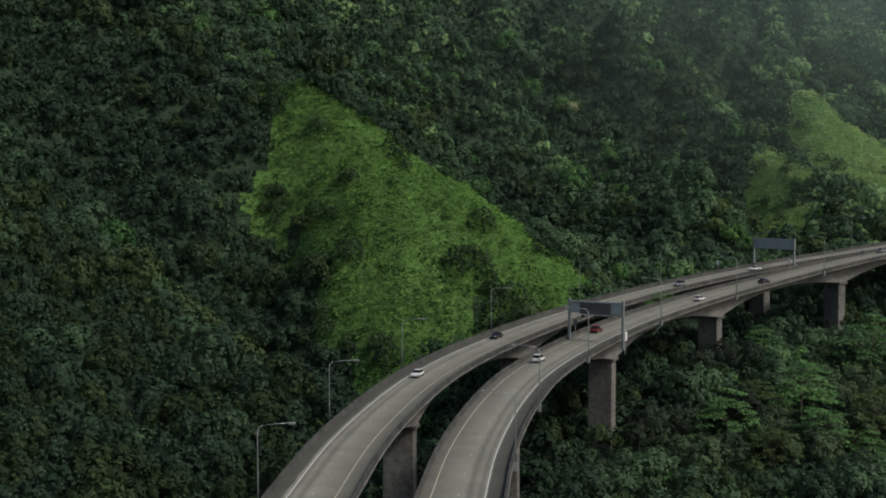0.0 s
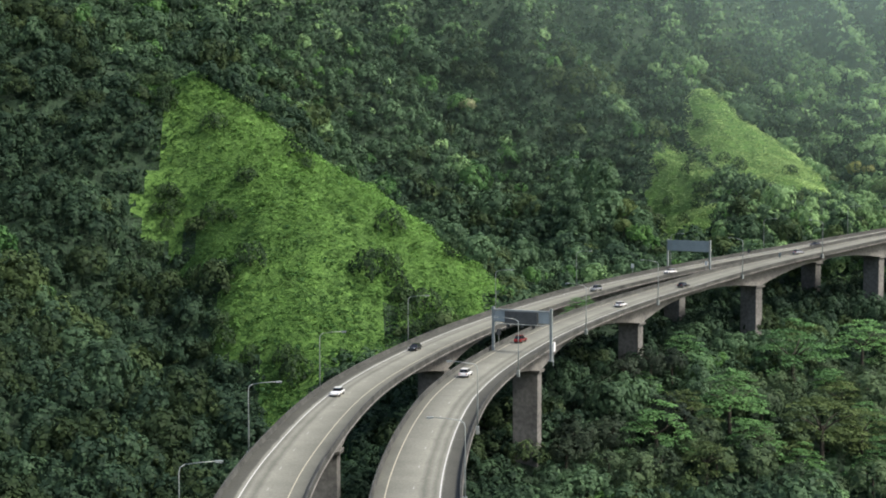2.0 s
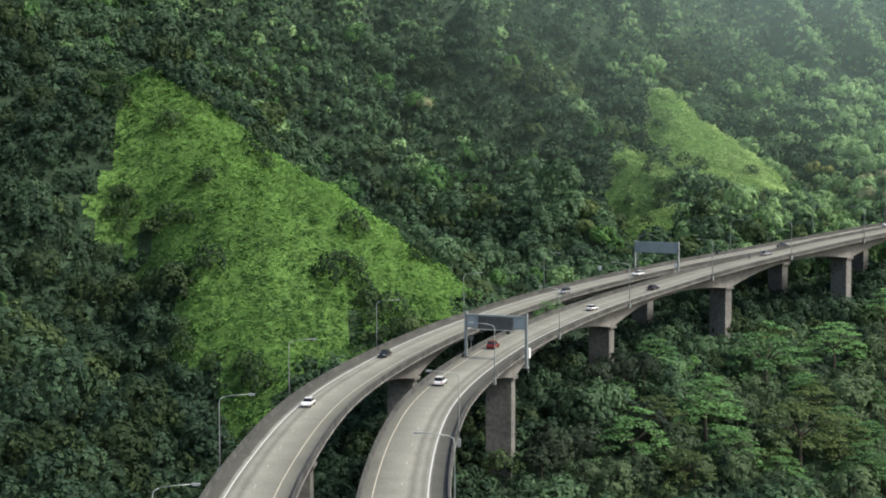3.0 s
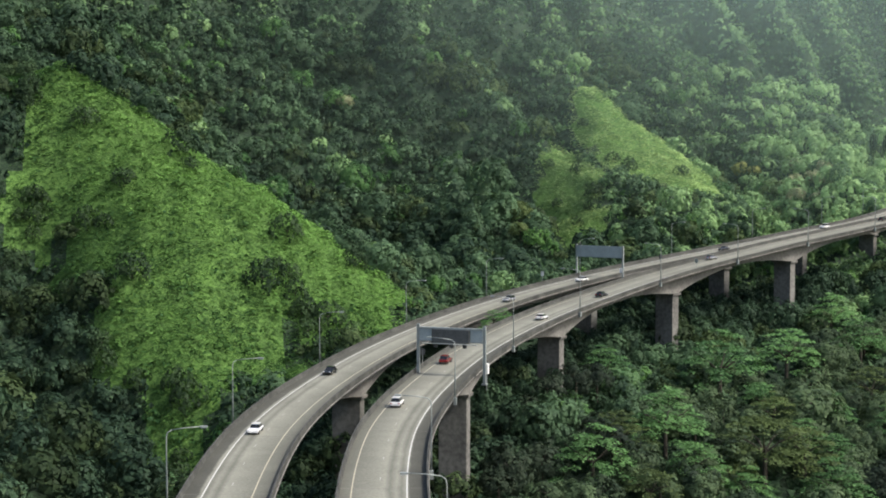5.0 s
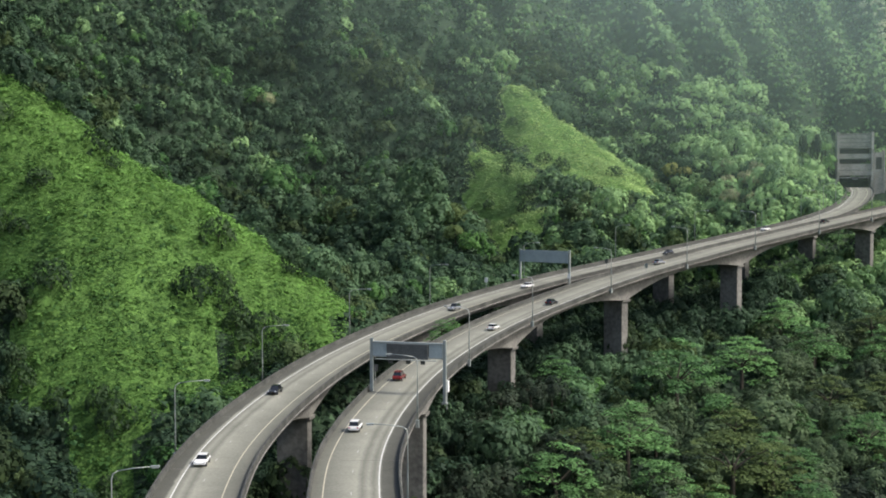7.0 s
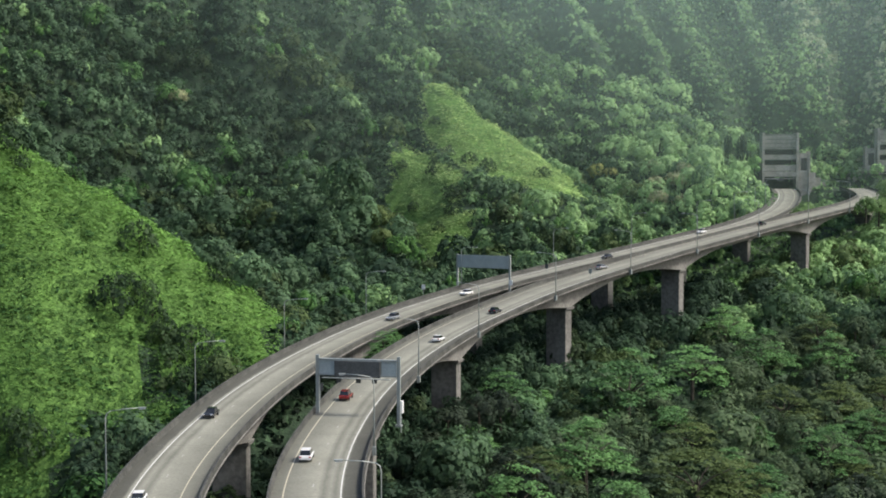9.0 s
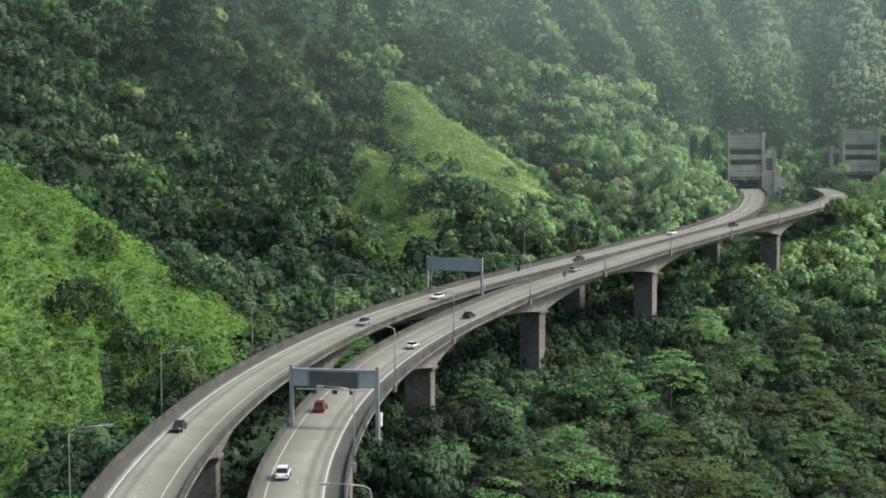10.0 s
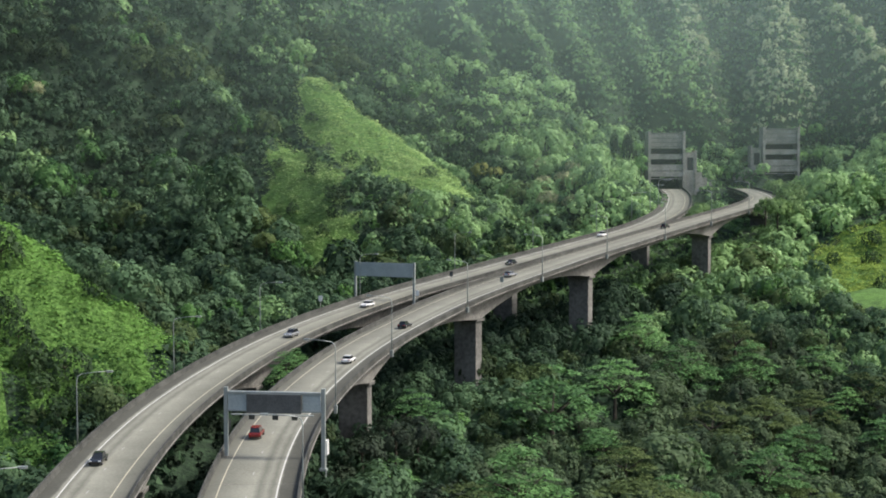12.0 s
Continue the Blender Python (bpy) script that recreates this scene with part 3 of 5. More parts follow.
def gantry_dark(m):
    top = tagged(new("sign_gantry"), "grey steel sign gantry with a dark message board", "sign gantry")
    top.matrix_basis = m
    for s in (-1, 1):
        post = part("post", boxes(((s * 7.05 - 0.28, -0.28, -1.6), (s * 7.05 + 0.28, 0.28, 9.9))), STEEL, top, bevel=0.04)
        part("base_plate", boxes(((s * 7.05 - 0.5, -0.5, -1.7), (s * 7.05 + 0.5, 0.5, -1.4))), STEEL, post)
    part("top_beam", boxes(((-6.75, -0.45, 9.0), (6.75, 0.45, 9.35))), STEEL, top, bevel=0.04)
    part("lower_beam", boxes(((-6.75, -0.35, 6.5), (6.75, 0.35, 6.75))), STEEL, top, bevel=0.04)
    part("message_board", boxes(((-3.9, -0.75, 6.35), (4.0, 0.1, 9.05))), DARK_SIGN, top, "dark unlit message board", bevel=0.05)
    for lo, hi in ((-6.7, -4.0), (4.1, 6.7)):
        part("side_panel", boxes(((lo, -0.3, 6.75), (hi, -0.05, 9.0))), SIGN_BACK, top, "light grey side panel", bevel=0.02)
    for x in (-3.2, 0.2, 3.0):
        sig = part("lane_signal", boxes(((x - 0.4, -0.55, 5.4), (x + 0.4, -0.25, 6.2))), DARK_SIGN, top, bevel=0.04)
        part("hanger", boxes(((x - 0.05, -0.45, 6.2), (x + 0.05, -0.35, 6.5))), STEEL, sig)
    part("catwalk", boxes(((-5.9, -1.6, 6.2), (5.9, -0.8, 6.28))), STEEL, top)
    part("cabinet", boxes(((6.65, 0.35, 0.4), (7.55, 1.3, 2.5))), CAR_WHITE, top, "white equipment cabinet", bevel=0.05)
    part("drop_pipe", tube([(7.2, 0.8, 0.4), (7.2, 0.8, -2.8)], [0.12, 0.1], 8), STEEL, top)
    return top


gantry_dark(pose(35.75, 331.1, 62.9, 0, 0, -33))


def gantry_panel(m):
    top = tagged(new("sign_gantry"), "steel gantry with a wide blank grey-green sign panel", "sign gantry")
    top.matrix_basis = m
    for s in (-1, 1):
        post = part("post", boxes(((s * 8.35 - 0.26, -0.26, -1.2), (s * 8.35 + 0.26, 0.26, 9.2))), STEEL, top, bevel=0.04)
        part("base_plate", boxes(((s * 8.35 - 0.5, -0.5, -1.3), (s * 8.35 + 0.5, 0.5, -1.0))), STEEL, post)
    part("sign_panel", boxes(((-8.05, -0.35, 5.5), (8.05, -0.1, 8.95))), SIGN_BACK, top, "plain grey-green sign back", bevel=0.03)
    for z0 in (5.9, 7.1, 8.3):
        part("rail", boxes(((-8.05, -0.09, z0), (8.05, 0.2, z0 + 0.2))), STEEL, top)
    return top


gantry_panel(station(left_line, 357.5, 0.0, 0.0))


def small_sign(m, mat, label):
    top = tagged(new("roadside_sign"), label, "road sign")
    top.matrix_basis = m
    part("post", tube([(0, 0, -0.6), (0, 0, 2.6)], [0.06, 0.06], 8), STEEL, top)
    part("plate", boxes(((-0.5, -0.05, 1.6), (0.5, -0.01, 2.9))), mat, top, bevel=0.01)
    return top


small_sign(station(left_line, 336, -6.2, 0.86), SIGN_WHITE, "small white roadside sign on the parapet")
small_sign(station(right_line, 324, -6.2, 0.86), SIGN_WHITE, "small white roadside sign on the parapet")
small_sign(station(left_line, 381, 6.2, 0.86), DARK_SIGN, "small dark roadside sign on the parapet")
small_sign(station(right_line, 345, 6.2, 0.86), STEEL, "small bare steel roadside sign on the parapet")
small_sign(station(right_line, 196, -6.2, 0.86), DARK_SIGN, "small dark roadside sign on the parapet")


# ---- cars ----
def car(paint, label, tall, m):
    """A car seen from above: shaped body, glasshouse, roof, wheels and lamps; it drives along +y."""
    top = tagged(new("car"), label, "car", "cars on the viaducts")
    top.matrix_basis = m
    h = 0.98 if tall else 0.86
    prof = [(-2.3, 0.35), (-2.34, 0.62), (-2.25, h), (-1.0, h + 0.02), (0.9, h), (2.0, h - 0.14), (2.3, 0.62), (2.28, 0.34)]
    bm = bmesh.new()
    rows = [[bm.verts.new((x * (0.97 if 0 < k < len(prof) - 1 else 0.9), y, z)) for k, (y, z) in enumerate(prof)] for x in (-0.92, -0.86, 0.86, 0.92)]
    for r in (rows[0], rows[3]):
        for v in r:
            v.co.z = min(v.co.z, h - 0.1)
    for a, b in zip(rows, rows[1:]):
        for k in range(len(prof)):
            bm.faces.new((a[k], a[(k + 1) % len(prof)], b[(k + 1) % len(prof)], b[k]))
    bm.faces.new(rows[0][::-1])
    bm.faces.new(rows[-1])
    body = part("body", bm, paint, top, bevel=0.03, smooth=False)
    r = 1.72 if tall else 1.45
    y0, y1 = (-2.15, 0.95) if tall else (-1.75, 0.85)
    bm = bmesh.new()
    lo = [bm.verts.new(p) for p in ((-0.8, y0, h - 0.03), (0.8, y0, h - 0.03), (0.8, y1, h - 0.03), (-0.8, y1, h - 0.03))]
    hi = [bm.verts.new(p) for p in ((-0.64, y0 + 0.35, r - 0.06), (0.64, y0 + 0.35, r - 0.06), (0.64, y1 - 0.75, r - 0.06), (-0.64, y1 - 0.75, r - 0.06))]
    for k in range(4):
        bm.faces.new((lo[k], lo[(k + 1) % 4], hi[(k + 1) % 4], hi[k]))
    bm.faces.new(hi)
    part("glasshouse", bm, CAR_GLASS, top, "dark tinted windows")
    part("roof", boxes(((-0.67, y0 + 0.32, r - 0.07), (0.67, y1 - 0.72, r))), paint, top, bevel=0.03)
    for x in (-0.82, 0.82):
        for y in (-1.4, 1.42):
            wheel = part("wheel", tube([(x - 0.11, y, 0.33), (x + 0.11, y, 0.33)], [0.33, 0.33], 16), RUBBER, top)
            part("rim", tube([(x - 0.118, y, 0.33), (x + 0.118, y, 0.33)], [0.19, 0.19], 12), CAR_SILVER, wheel)
        part("tail_lamp", boxes(((x * 0.83 - 0.14, -2.36, 0.66), (x * 0.83 + 0.14, -2.27, 0.84))), LAMP_RED, top, "red tail lamp")
        part("headlamp", boxes(((x * 0.8 - 0.17, 2.16, 0.6), (x * 0.8 + 0.17, 2.3, 0.74))), LAMP_CLEAR, top)
    return top


for paint, label, tall, line, s, off in (
        (CAR_WHITE, "white saloon car driving on the pale viaduct", False, left_line, 141, -1.7), (CAR_BLACK, "black saloon car driving on the pale viaduct", False, left_line, 195, -1.7),
        (CAR_SILVER, "silver pickup-sized car driving on the viaduct", True, left_line, 303, 1.7), (CAR_WHITE, "white car driving on the far viaduct stretch", False, left_line, 345, 1.7),
        (CAR_BLACK, "black car driving on the far viaduct stretch", False, left_line, 423, 1.7), (CAR_WHITE, "white car driving near the tunnel", True, left_line, 498, -1.7),
        (CAR_RED, "red sport utility car driving under the gantry", True, right_line, 201, -2.6), (CAR_WHITE, "white sport utility car driving towards the gantry", True, right_line, 158, -2.6),
        (CAR_WHITE, "white saloon car driving over the valley", False, right_line, 261, 1.1), (CAR_BLACK, "black saloon car driving over the valley", False, right_line, 300, 1.1),
        (CAR_SILVER, "silver car driving over the valley", False, right_line, 366, -2.6), (CAR_BLACK, "black car driving uphill to the tunnel", False, right_line, 480, -2.6)):
    car(paint, label, tall, station(line, s, off, 0.0) @ pose(0, 0, 0, 0, 0, 180 if line is left_line else 0))


# ---- the forest ----
def leaves(rng, p, d, leaf, loose=0.4):
    """A bent triangle of foliage at each place p, facing roughly along d."""
    n = len(p)
    nrm = d + rng.normal(0, loose, (n, 3)) + [0, 0, 0.2]
    nrm /= np.linalg.norm(nrm, axis=1)[:, None]
    a = np.cross(nrm, rng.normal(0, 1, (n, 3)))
    a /= np.linalg.norm(a, axis=1)[:, None] + 1e-9
    b = np.cross(nrm, a)
    size = leaf * rng.uniform(0.55, 1.5, (n, 1))
    return np.stack([p + a * size, p - a * size * 0.6 + b * size * 0.9, p - a * size * 0.5 - b * size * 0.85], 1)


def crown(rng, count, leaf, lobes, flat=0.85, loose=0.25):
    """Leaf clumps over the many small lobes of a rounded, uneven crown of radius 1."""
    i = np.arange(lobes) + rng.uniform(0.2, 0.8, lobes)
    z = 1 - 1.3 * i / lobes
    ang = 2.4 * i + rng.uniform(0, 6.28)
    rad = np.sqrt(1 - z * z)
    u = np.c_[rad * np.cos(ang), rad * np.sin(ang), z]
    c = u * rng.uniform(0.5, 0.84, (lobes, 1)) * [1, 1, flat]
    r = rng.uniform(0.17, 0.36, lobes)
    k = rng.choice(lobes, count, p=r ** 2 / (r ** 2).sum())
    d = rng.normal(0, 1, (count, 3)) + u[k] * 1.2
    d /= np.linalg.norm(d, axis=1)[:, None]
    p = c[k] + d * r[k, None] * rng.uniform(0.7, 1.08, (count, 1))
    tone = rng.uniform(-0.2, 0.2, lobes)[k] + rng.normal(0, 0.07, count)
    return leaves(rng, p, d * 0.7 + u[k] * 0.5, leaf, loose), tone


def layered(rng, count, leaf, pads):
    """A spreading crown of flat tiers of foliage, as tropical rain trees have."""
    ang = np.arange(pads) * 2.4 + rng.uniform(0, 0.8, pads)
    out = np.sqrt((np.arange(pads) + 0.3) / pads) * 0.95
    z = 1.0 - 1.15 * out ** 1.5 + rng.uniform(-0.2, 0.14, pads)
    r = rng.uniform(0.15, 0.29, pads)
    k = rng.choice(pads, count, p=r ** 2 / (r ** 2).sum())
    a, q = rng.uniform(0, 2 * math.pi, count), np.sqrt(rng.uniform(0, 1, count))
    tilt = out[k] * 0.25
    dx, dy = np.cos(a) * q * r[k], np.sin(a) * q * r[k]
    px_, py_ = np.cos(ang[k]) * out[k] + dx, np.sin(ang[k]) * out[k] + dy
    pz = z[k] + 0.04 * (1 - q * q) + rng.normal(0, 0.012, count) - tilt * (dx * np.cos(ang[k]) + dy * np.sin(ang[k]))
    d = np.c_[np.cos(a) * q * 0.5, np.sin(a) * q * 0.5, np.ones(count)]
    tone = rng.uniform(-0.1, 0.15, pads)[k] + rng.normal(0, 0.05, count)
    return leaves(rng, np.c_[px_, py_, pz], d, leaf), tone


def plant(places, radii, heights, tone, shapes, seed):
    """Joins many crowns into one set of triangles."""
    rng = np.random.RandomState(seed)
    vs, ts = [], []
    for (x, y), r, z, t in zip(places, radii, heights, tone):
        v, own = shapes[rng.randint(len(shapes))]
        a = rng.uniform(0, 2 * math.pi)
        m = np.array([[math.cos(a), -math.sin(a), 0], [math.sin(a), math.cos(a), 0], [0, 0, rng.uniform(0.85, 1.3)]]) * [[r], [r], [r]]
        vs.append((v.reshape(-1, 3) @ m.T + [x, y, z]).astype(np.float32))
        ts.append(np.clip(own + t, 0, 1))
    v = np.concatenate(vs)
    return v, np.arange(len(v)).reshape(-1, 3), np.concatenate(ts)


def scatter(box, spacing, seed, keep):
    x0, y0, x1, y1 = box
    rng = np.random.RandomState(seed)
    gx, gy = np.meshgrid(np.arange(x0, x1, spacing), np.arange(y0, y1, spacing * 0.87))
    gx = gx + (np.arange(len(gx))[:, None] % 2) * spacing / 2
    p = np.c_[gx.ravel(), gy.ravel()] + rng.uniform(-0.42, 0.42, (gx.size, 2)) * spacing
    return p[keep(p[:, 0], p[:, 1])]


def below_road(x, y, reach):
    """The height that a crown may reach: free beside the roads, under the girders beneath them."""
    top = np.full(len(x), 1e4)
    for line in (left_line, right_line):
        q = line[::3]
        d = np.hypot(x[:, None] - q[None, :, 0], y[:, None] - q[None, :, 1])
        i = d.argmin(1)
        d = d[np.arange(len(x)), i]
        side = (x - q[i, 0]) * sideways(q)[i, 0] + (y - q[i, 1]) * sideways(q)[i, 1]
        open_side = (side > -5) | (line is right_line)
        drop = np.where(open_side, 13.5 if line is left_line else 10.5, 5.0)
        top = np.minimum(top, np.where(d < 6.5 + reach, q[i, 2] - drop, np.where(d < 16 + reach, q[i, 2] + 0.5 + np.where(open_side, 0.9, 1.2) * (d - 6.5 - reach) - np.where(open_side, 13.0 if line is left_line else 10.0, 0.0), 1e4)))
    return top


def seen_land(x, y):
    """The stretch of the valley that the flight looks over."""
    a = np.arctan2(x + 20, y - 60)
    return (a > -0.40) & (a < 0.84) & (y > 190) & (x > -190)


PORTAL_FRONTS = ((353, 695, 16), (409, 680, 10), (357, 708, 11), (415, 696, 11))


def wooded(x, y):
    ok = seen_land(x, y) & (grassy(x, y) < 1.0)
    for px_, py_, r in PORTAL_FRONTS:
        ok &= np.hypot(x - px_, y - py_) > r
    return ok


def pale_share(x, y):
    """Share of pale leaves, which puts the haze and sun at the head of the valley into the greens."""
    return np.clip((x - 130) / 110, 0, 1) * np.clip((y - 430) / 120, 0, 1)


def open_valley(x, y):
    """The part of the valley beside the bridge whose trees are built one by one."""
    return (x > 46) & (x < 232) & (y > 330) & (y < 470) & (y - 342 < 0.86 * (x - 44))


def hollow(x, y):
    """The hollow behind the near spur, down to the road, its shade put into darker tree tones."""
    return np.clip(1.3 - np.hypot((x - 30) / 90, (y - 520) / 80), 0, 1)


rng = np.random.RandomState(5)


def steepness(x, y):
    return np.hypot(land(x + 3, y) - land(x - 3, y), land(x, y + 3) - land(x, y - 3)) / 6


def thinned(p, share, seed):
    """Keeps more of the places where the ground is steep, so that slopes are as closely grown as flats."""
    return p[np.random.RandomState(seed).uniform(0, 1, len(p)) < share * np.sqrt(1 + steepness(p[:, 0], p[:, 1]) ** 2)]


def clear_of(p, others, radii, share):
    """The places that keep clear of the crowns already set."""
    ok = np.ones(len(p), bool)
    for i in range(0, len(p), 1000):
        q = p[i:i + 1000]
        ok[i:i + 1000] = (np.hypot(q[:, None, 0] - others[None, :, 0], q[:, None, 1] - others[None, :, 1]) > share * radii[None]).all(1)
    return p[ok]


def off_the_wall(p):
    g = land(p[:, 0], p[:, 1])
    return p[(g < 215) & ~((p[:, 1] > 655) & (p[:, 0] > 350) & (g > 116) | (g > np.where(p[:, 0] > 215, 152, 170)) & (p[:, 1] > 640))]


# old trees, then those that fill the canopy between them, then the young ones in the gaps
SLOPES = (-200, 190, 560, 900)
beside_valley = lambda x, y: wooded(x, y) & ~open_valley(x, y)
PA = off_the_wall(thinned(scatter(SLOPES, 11.0, 11, beside_valley), 0.5, 51))
ra = rng.uniform(4.3, 6.6, len(PA)) * np.where((rng.uniform(0, 1, len(PA)) < 0.16) & (PA[:, 1] > 480), 1.45, 1.0)
PM = off_the_wall(clear_of(thinned(scatter(SLOPES, 6.2, 19, beside_valley), 0.62, 54), PA, ra, 0.72))
rm = rng.uniform(2.7, 4.3, len(PM))
PS = off_the_wall(clear_of(thinned(scatter(SLOPES, 3.8, 20, beside_valley), 0.66, 55), np.r_[PA, PM], np.r_[ra, rm], 0.78))
rs = rng.uniform(1.6, 2.7, len(PS))
P1, r1 = np.r_[PA, PM, PS], np.r_[ra, rm, rs]
n1 = len(P1)
age = np.repeat([2, 1, 0], [len(PA), len(PM), len(PS)])
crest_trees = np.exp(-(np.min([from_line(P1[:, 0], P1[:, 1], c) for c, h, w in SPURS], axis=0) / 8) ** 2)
r1 = r1 * (1 + 0.22 * crest_trees)
r1 = np.where((P1[:, 0] > 190) & (P1[:, 0] < 236) & (P1[:, 1] > 580) & (P1[:, 1] < 632), r1 * 0.55, r1)
g1 = land(P1[:, 0], P1[:, 1])
z1 = g1 + r1 * 0.45 + rng.uniform(0.0, 1.0, n1) * (0.6 + 1.3 * age)
room = below_road(P1[:, 0], P1[:, 1], r1 * 0.6)
fits = room > g1 + 2.0
z1 = np.minimum(z1, room - r1 * 1.0)
fits &= z1 + r1 > g1 + 1.0
edge1 = grassy(P1[:, 0], P1[:, 1])
shaded_side = (P1[:, 1] < 500) & (((P1[:, 0] - 1) * 0.62 + (P1[:, 1] - 452) * 0.78) < -28)
fits &= edge1 < -0.75 * r1 + np.where(shaded_side, np.abs(np.random.RandomState(61).normal(0, 5, n1)), 0)
z1 = np.where(edge1 > -12, np.minimum(z1, g1 + 0.5 * r1), z1)
d1 = np.hypot(P1[:, 0] - 20, P1[:, 1] - 150)
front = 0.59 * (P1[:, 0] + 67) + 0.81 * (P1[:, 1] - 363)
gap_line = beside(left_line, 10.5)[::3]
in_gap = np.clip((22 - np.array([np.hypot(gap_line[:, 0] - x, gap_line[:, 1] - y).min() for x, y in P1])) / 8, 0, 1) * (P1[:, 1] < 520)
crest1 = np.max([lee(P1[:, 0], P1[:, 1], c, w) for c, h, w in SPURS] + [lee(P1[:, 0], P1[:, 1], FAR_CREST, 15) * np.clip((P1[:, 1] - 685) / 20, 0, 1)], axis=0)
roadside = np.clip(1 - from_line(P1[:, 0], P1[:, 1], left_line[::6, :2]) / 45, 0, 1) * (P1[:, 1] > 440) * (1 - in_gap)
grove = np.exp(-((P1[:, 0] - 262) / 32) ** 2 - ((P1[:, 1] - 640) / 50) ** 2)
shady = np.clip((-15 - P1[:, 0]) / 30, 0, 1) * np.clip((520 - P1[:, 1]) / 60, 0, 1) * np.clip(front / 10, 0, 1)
# light painted into the tone: crests and far end up; gullies, gap, hollow down
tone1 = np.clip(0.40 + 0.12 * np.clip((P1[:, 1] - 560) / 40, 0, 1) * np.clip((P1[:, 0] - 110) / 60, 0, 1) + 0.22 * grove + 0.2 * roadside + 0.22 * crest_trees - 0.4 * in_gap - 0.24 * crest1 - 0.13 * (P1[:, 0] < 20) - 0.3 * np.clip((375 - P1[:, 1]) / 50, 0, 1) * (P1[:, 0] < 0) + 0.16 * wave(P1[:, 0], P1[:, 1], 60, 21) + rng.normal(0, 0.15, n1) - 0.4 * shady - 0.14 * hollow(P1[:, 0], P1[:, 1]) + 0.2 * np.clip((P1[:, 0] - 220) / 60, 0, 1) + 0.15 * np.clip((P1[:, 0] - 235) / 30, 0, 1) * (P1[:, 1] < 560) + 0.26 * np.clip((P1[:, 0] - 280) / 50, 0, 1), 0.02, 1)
# paler leaves towards the valley head put haze into the canopy's colour
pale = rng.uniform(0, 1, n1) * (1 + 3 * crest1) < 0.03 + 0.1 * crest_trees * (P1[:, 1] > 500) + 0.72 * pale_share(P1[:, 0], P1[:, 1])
pale &= (shady < 0.3) & ((front > 0) | (P1[:, 1] > 450))
pale &= in_gap < 0.2
bright = ~pale & (in_gap < 0.2) & ((front > 0) | (P1[:, 1] > 400)) & (shady < 0.3) & (rng.uniform(0, 1, n1) < 0.08)
olive = ~pale & ~bright & (rng.uniform(0, 1, n1) < 0.16 + 0.25 * wave(P1[:, 0], P1[:, 1], 60, 34) + 0.4 * (front < 0) * (P1[:, 0] < -10))
near = d1 < 420
crng = np.random.RandomState(31)
SHAPES = {(2, True): [crown(crng, 560, 0.088, crng.randint(26, 36)) for _ in range(8)], (2, False): [crown(crng, 300, 0.12, crng.randint(20, 28)) for _ in range(8)],
          (1, True): [crown(crng, 300, 0.115, crng.randint(18, 26)) for _ in range(8)], (1, False): [crown(crng, 160, 0.155, crng.randint(14, 20)) for _ in range(8)],
          (0, True): [crown(crng, 110, 0.18, crng.randint(9, 14)) for _ in range(8)], (0, False): [crown(crng, 64, 0.23, crng.randint(8, 12)) for _ in range(8)]}
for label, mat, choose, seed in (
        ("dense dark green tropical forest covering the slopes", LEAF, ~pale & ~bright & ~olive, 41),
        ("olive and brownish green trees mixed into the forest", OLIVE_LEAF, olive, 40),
        ("pale silvery green trees, their paleness partly standing in for haze", PALE_LEAF, pale, 42),
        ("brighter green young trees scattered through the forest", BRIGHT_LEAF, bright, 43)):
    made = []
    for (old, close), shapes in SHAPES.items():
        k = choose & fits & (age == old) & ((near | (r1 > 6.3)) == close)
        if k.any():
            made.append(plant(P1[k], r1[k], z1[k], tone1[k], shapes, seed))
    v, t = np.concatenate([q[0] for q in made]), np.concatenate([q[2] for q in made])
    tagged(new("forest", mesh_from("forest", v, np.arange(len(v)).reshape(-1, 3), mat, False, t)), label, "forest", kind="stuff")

# low wind-clipped trees and climbers that carpet the mountain wall: lit buttresses painted pale, shaded gullies painted
# dark
PW = thinned(scatter((-80, 640, 560, 880), 3.7, 16, wooded), 0.62, 53)
gw = land(PW[:, 0], PW[:, 1])
onwall = ((PW[:, 1] > 655) & (PW[:, 0] > 350) & (gw > 116) | (gw > np.where(PW[:, 0] > 215, 152, 170)) & (PW[:, 1] > 640)) & (gw < 215)
PW, gw = PW[onwall], gw[onwall]
nw = len(PW)
rw = rng.uniform(1.6, 3.0, nw) * np.where(rng.uniform(0, 1, nw) < 0.1, 1.7, 1.0)
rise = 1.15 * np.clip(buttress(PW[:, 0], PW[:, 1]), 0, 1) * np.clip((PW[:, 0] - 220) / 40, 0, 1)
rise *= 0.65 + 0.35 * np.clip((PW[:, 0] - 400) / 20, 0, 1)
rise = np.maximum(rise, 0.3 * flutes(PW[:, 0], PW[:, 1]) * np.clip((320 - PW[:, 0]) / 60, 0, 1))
# tone follows the relief: light painted on the ribs, shade behind the crests
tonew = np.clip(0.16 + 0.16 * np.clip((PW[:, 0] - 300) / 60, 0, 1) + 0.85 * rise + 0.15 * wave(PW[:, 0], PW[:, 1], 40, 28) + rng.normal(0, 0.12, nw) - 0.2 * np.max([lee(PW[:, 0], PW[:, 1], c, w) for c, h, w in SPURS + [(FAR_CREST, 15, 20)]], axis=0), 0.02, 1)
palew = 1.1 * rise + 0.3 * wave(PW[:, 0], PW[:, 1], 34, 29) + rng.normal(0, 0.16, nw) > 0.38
WALL_SHAPES = [crown(crng, 72, 0.21, crng.randint(8, 12)) for _ in range(12)]
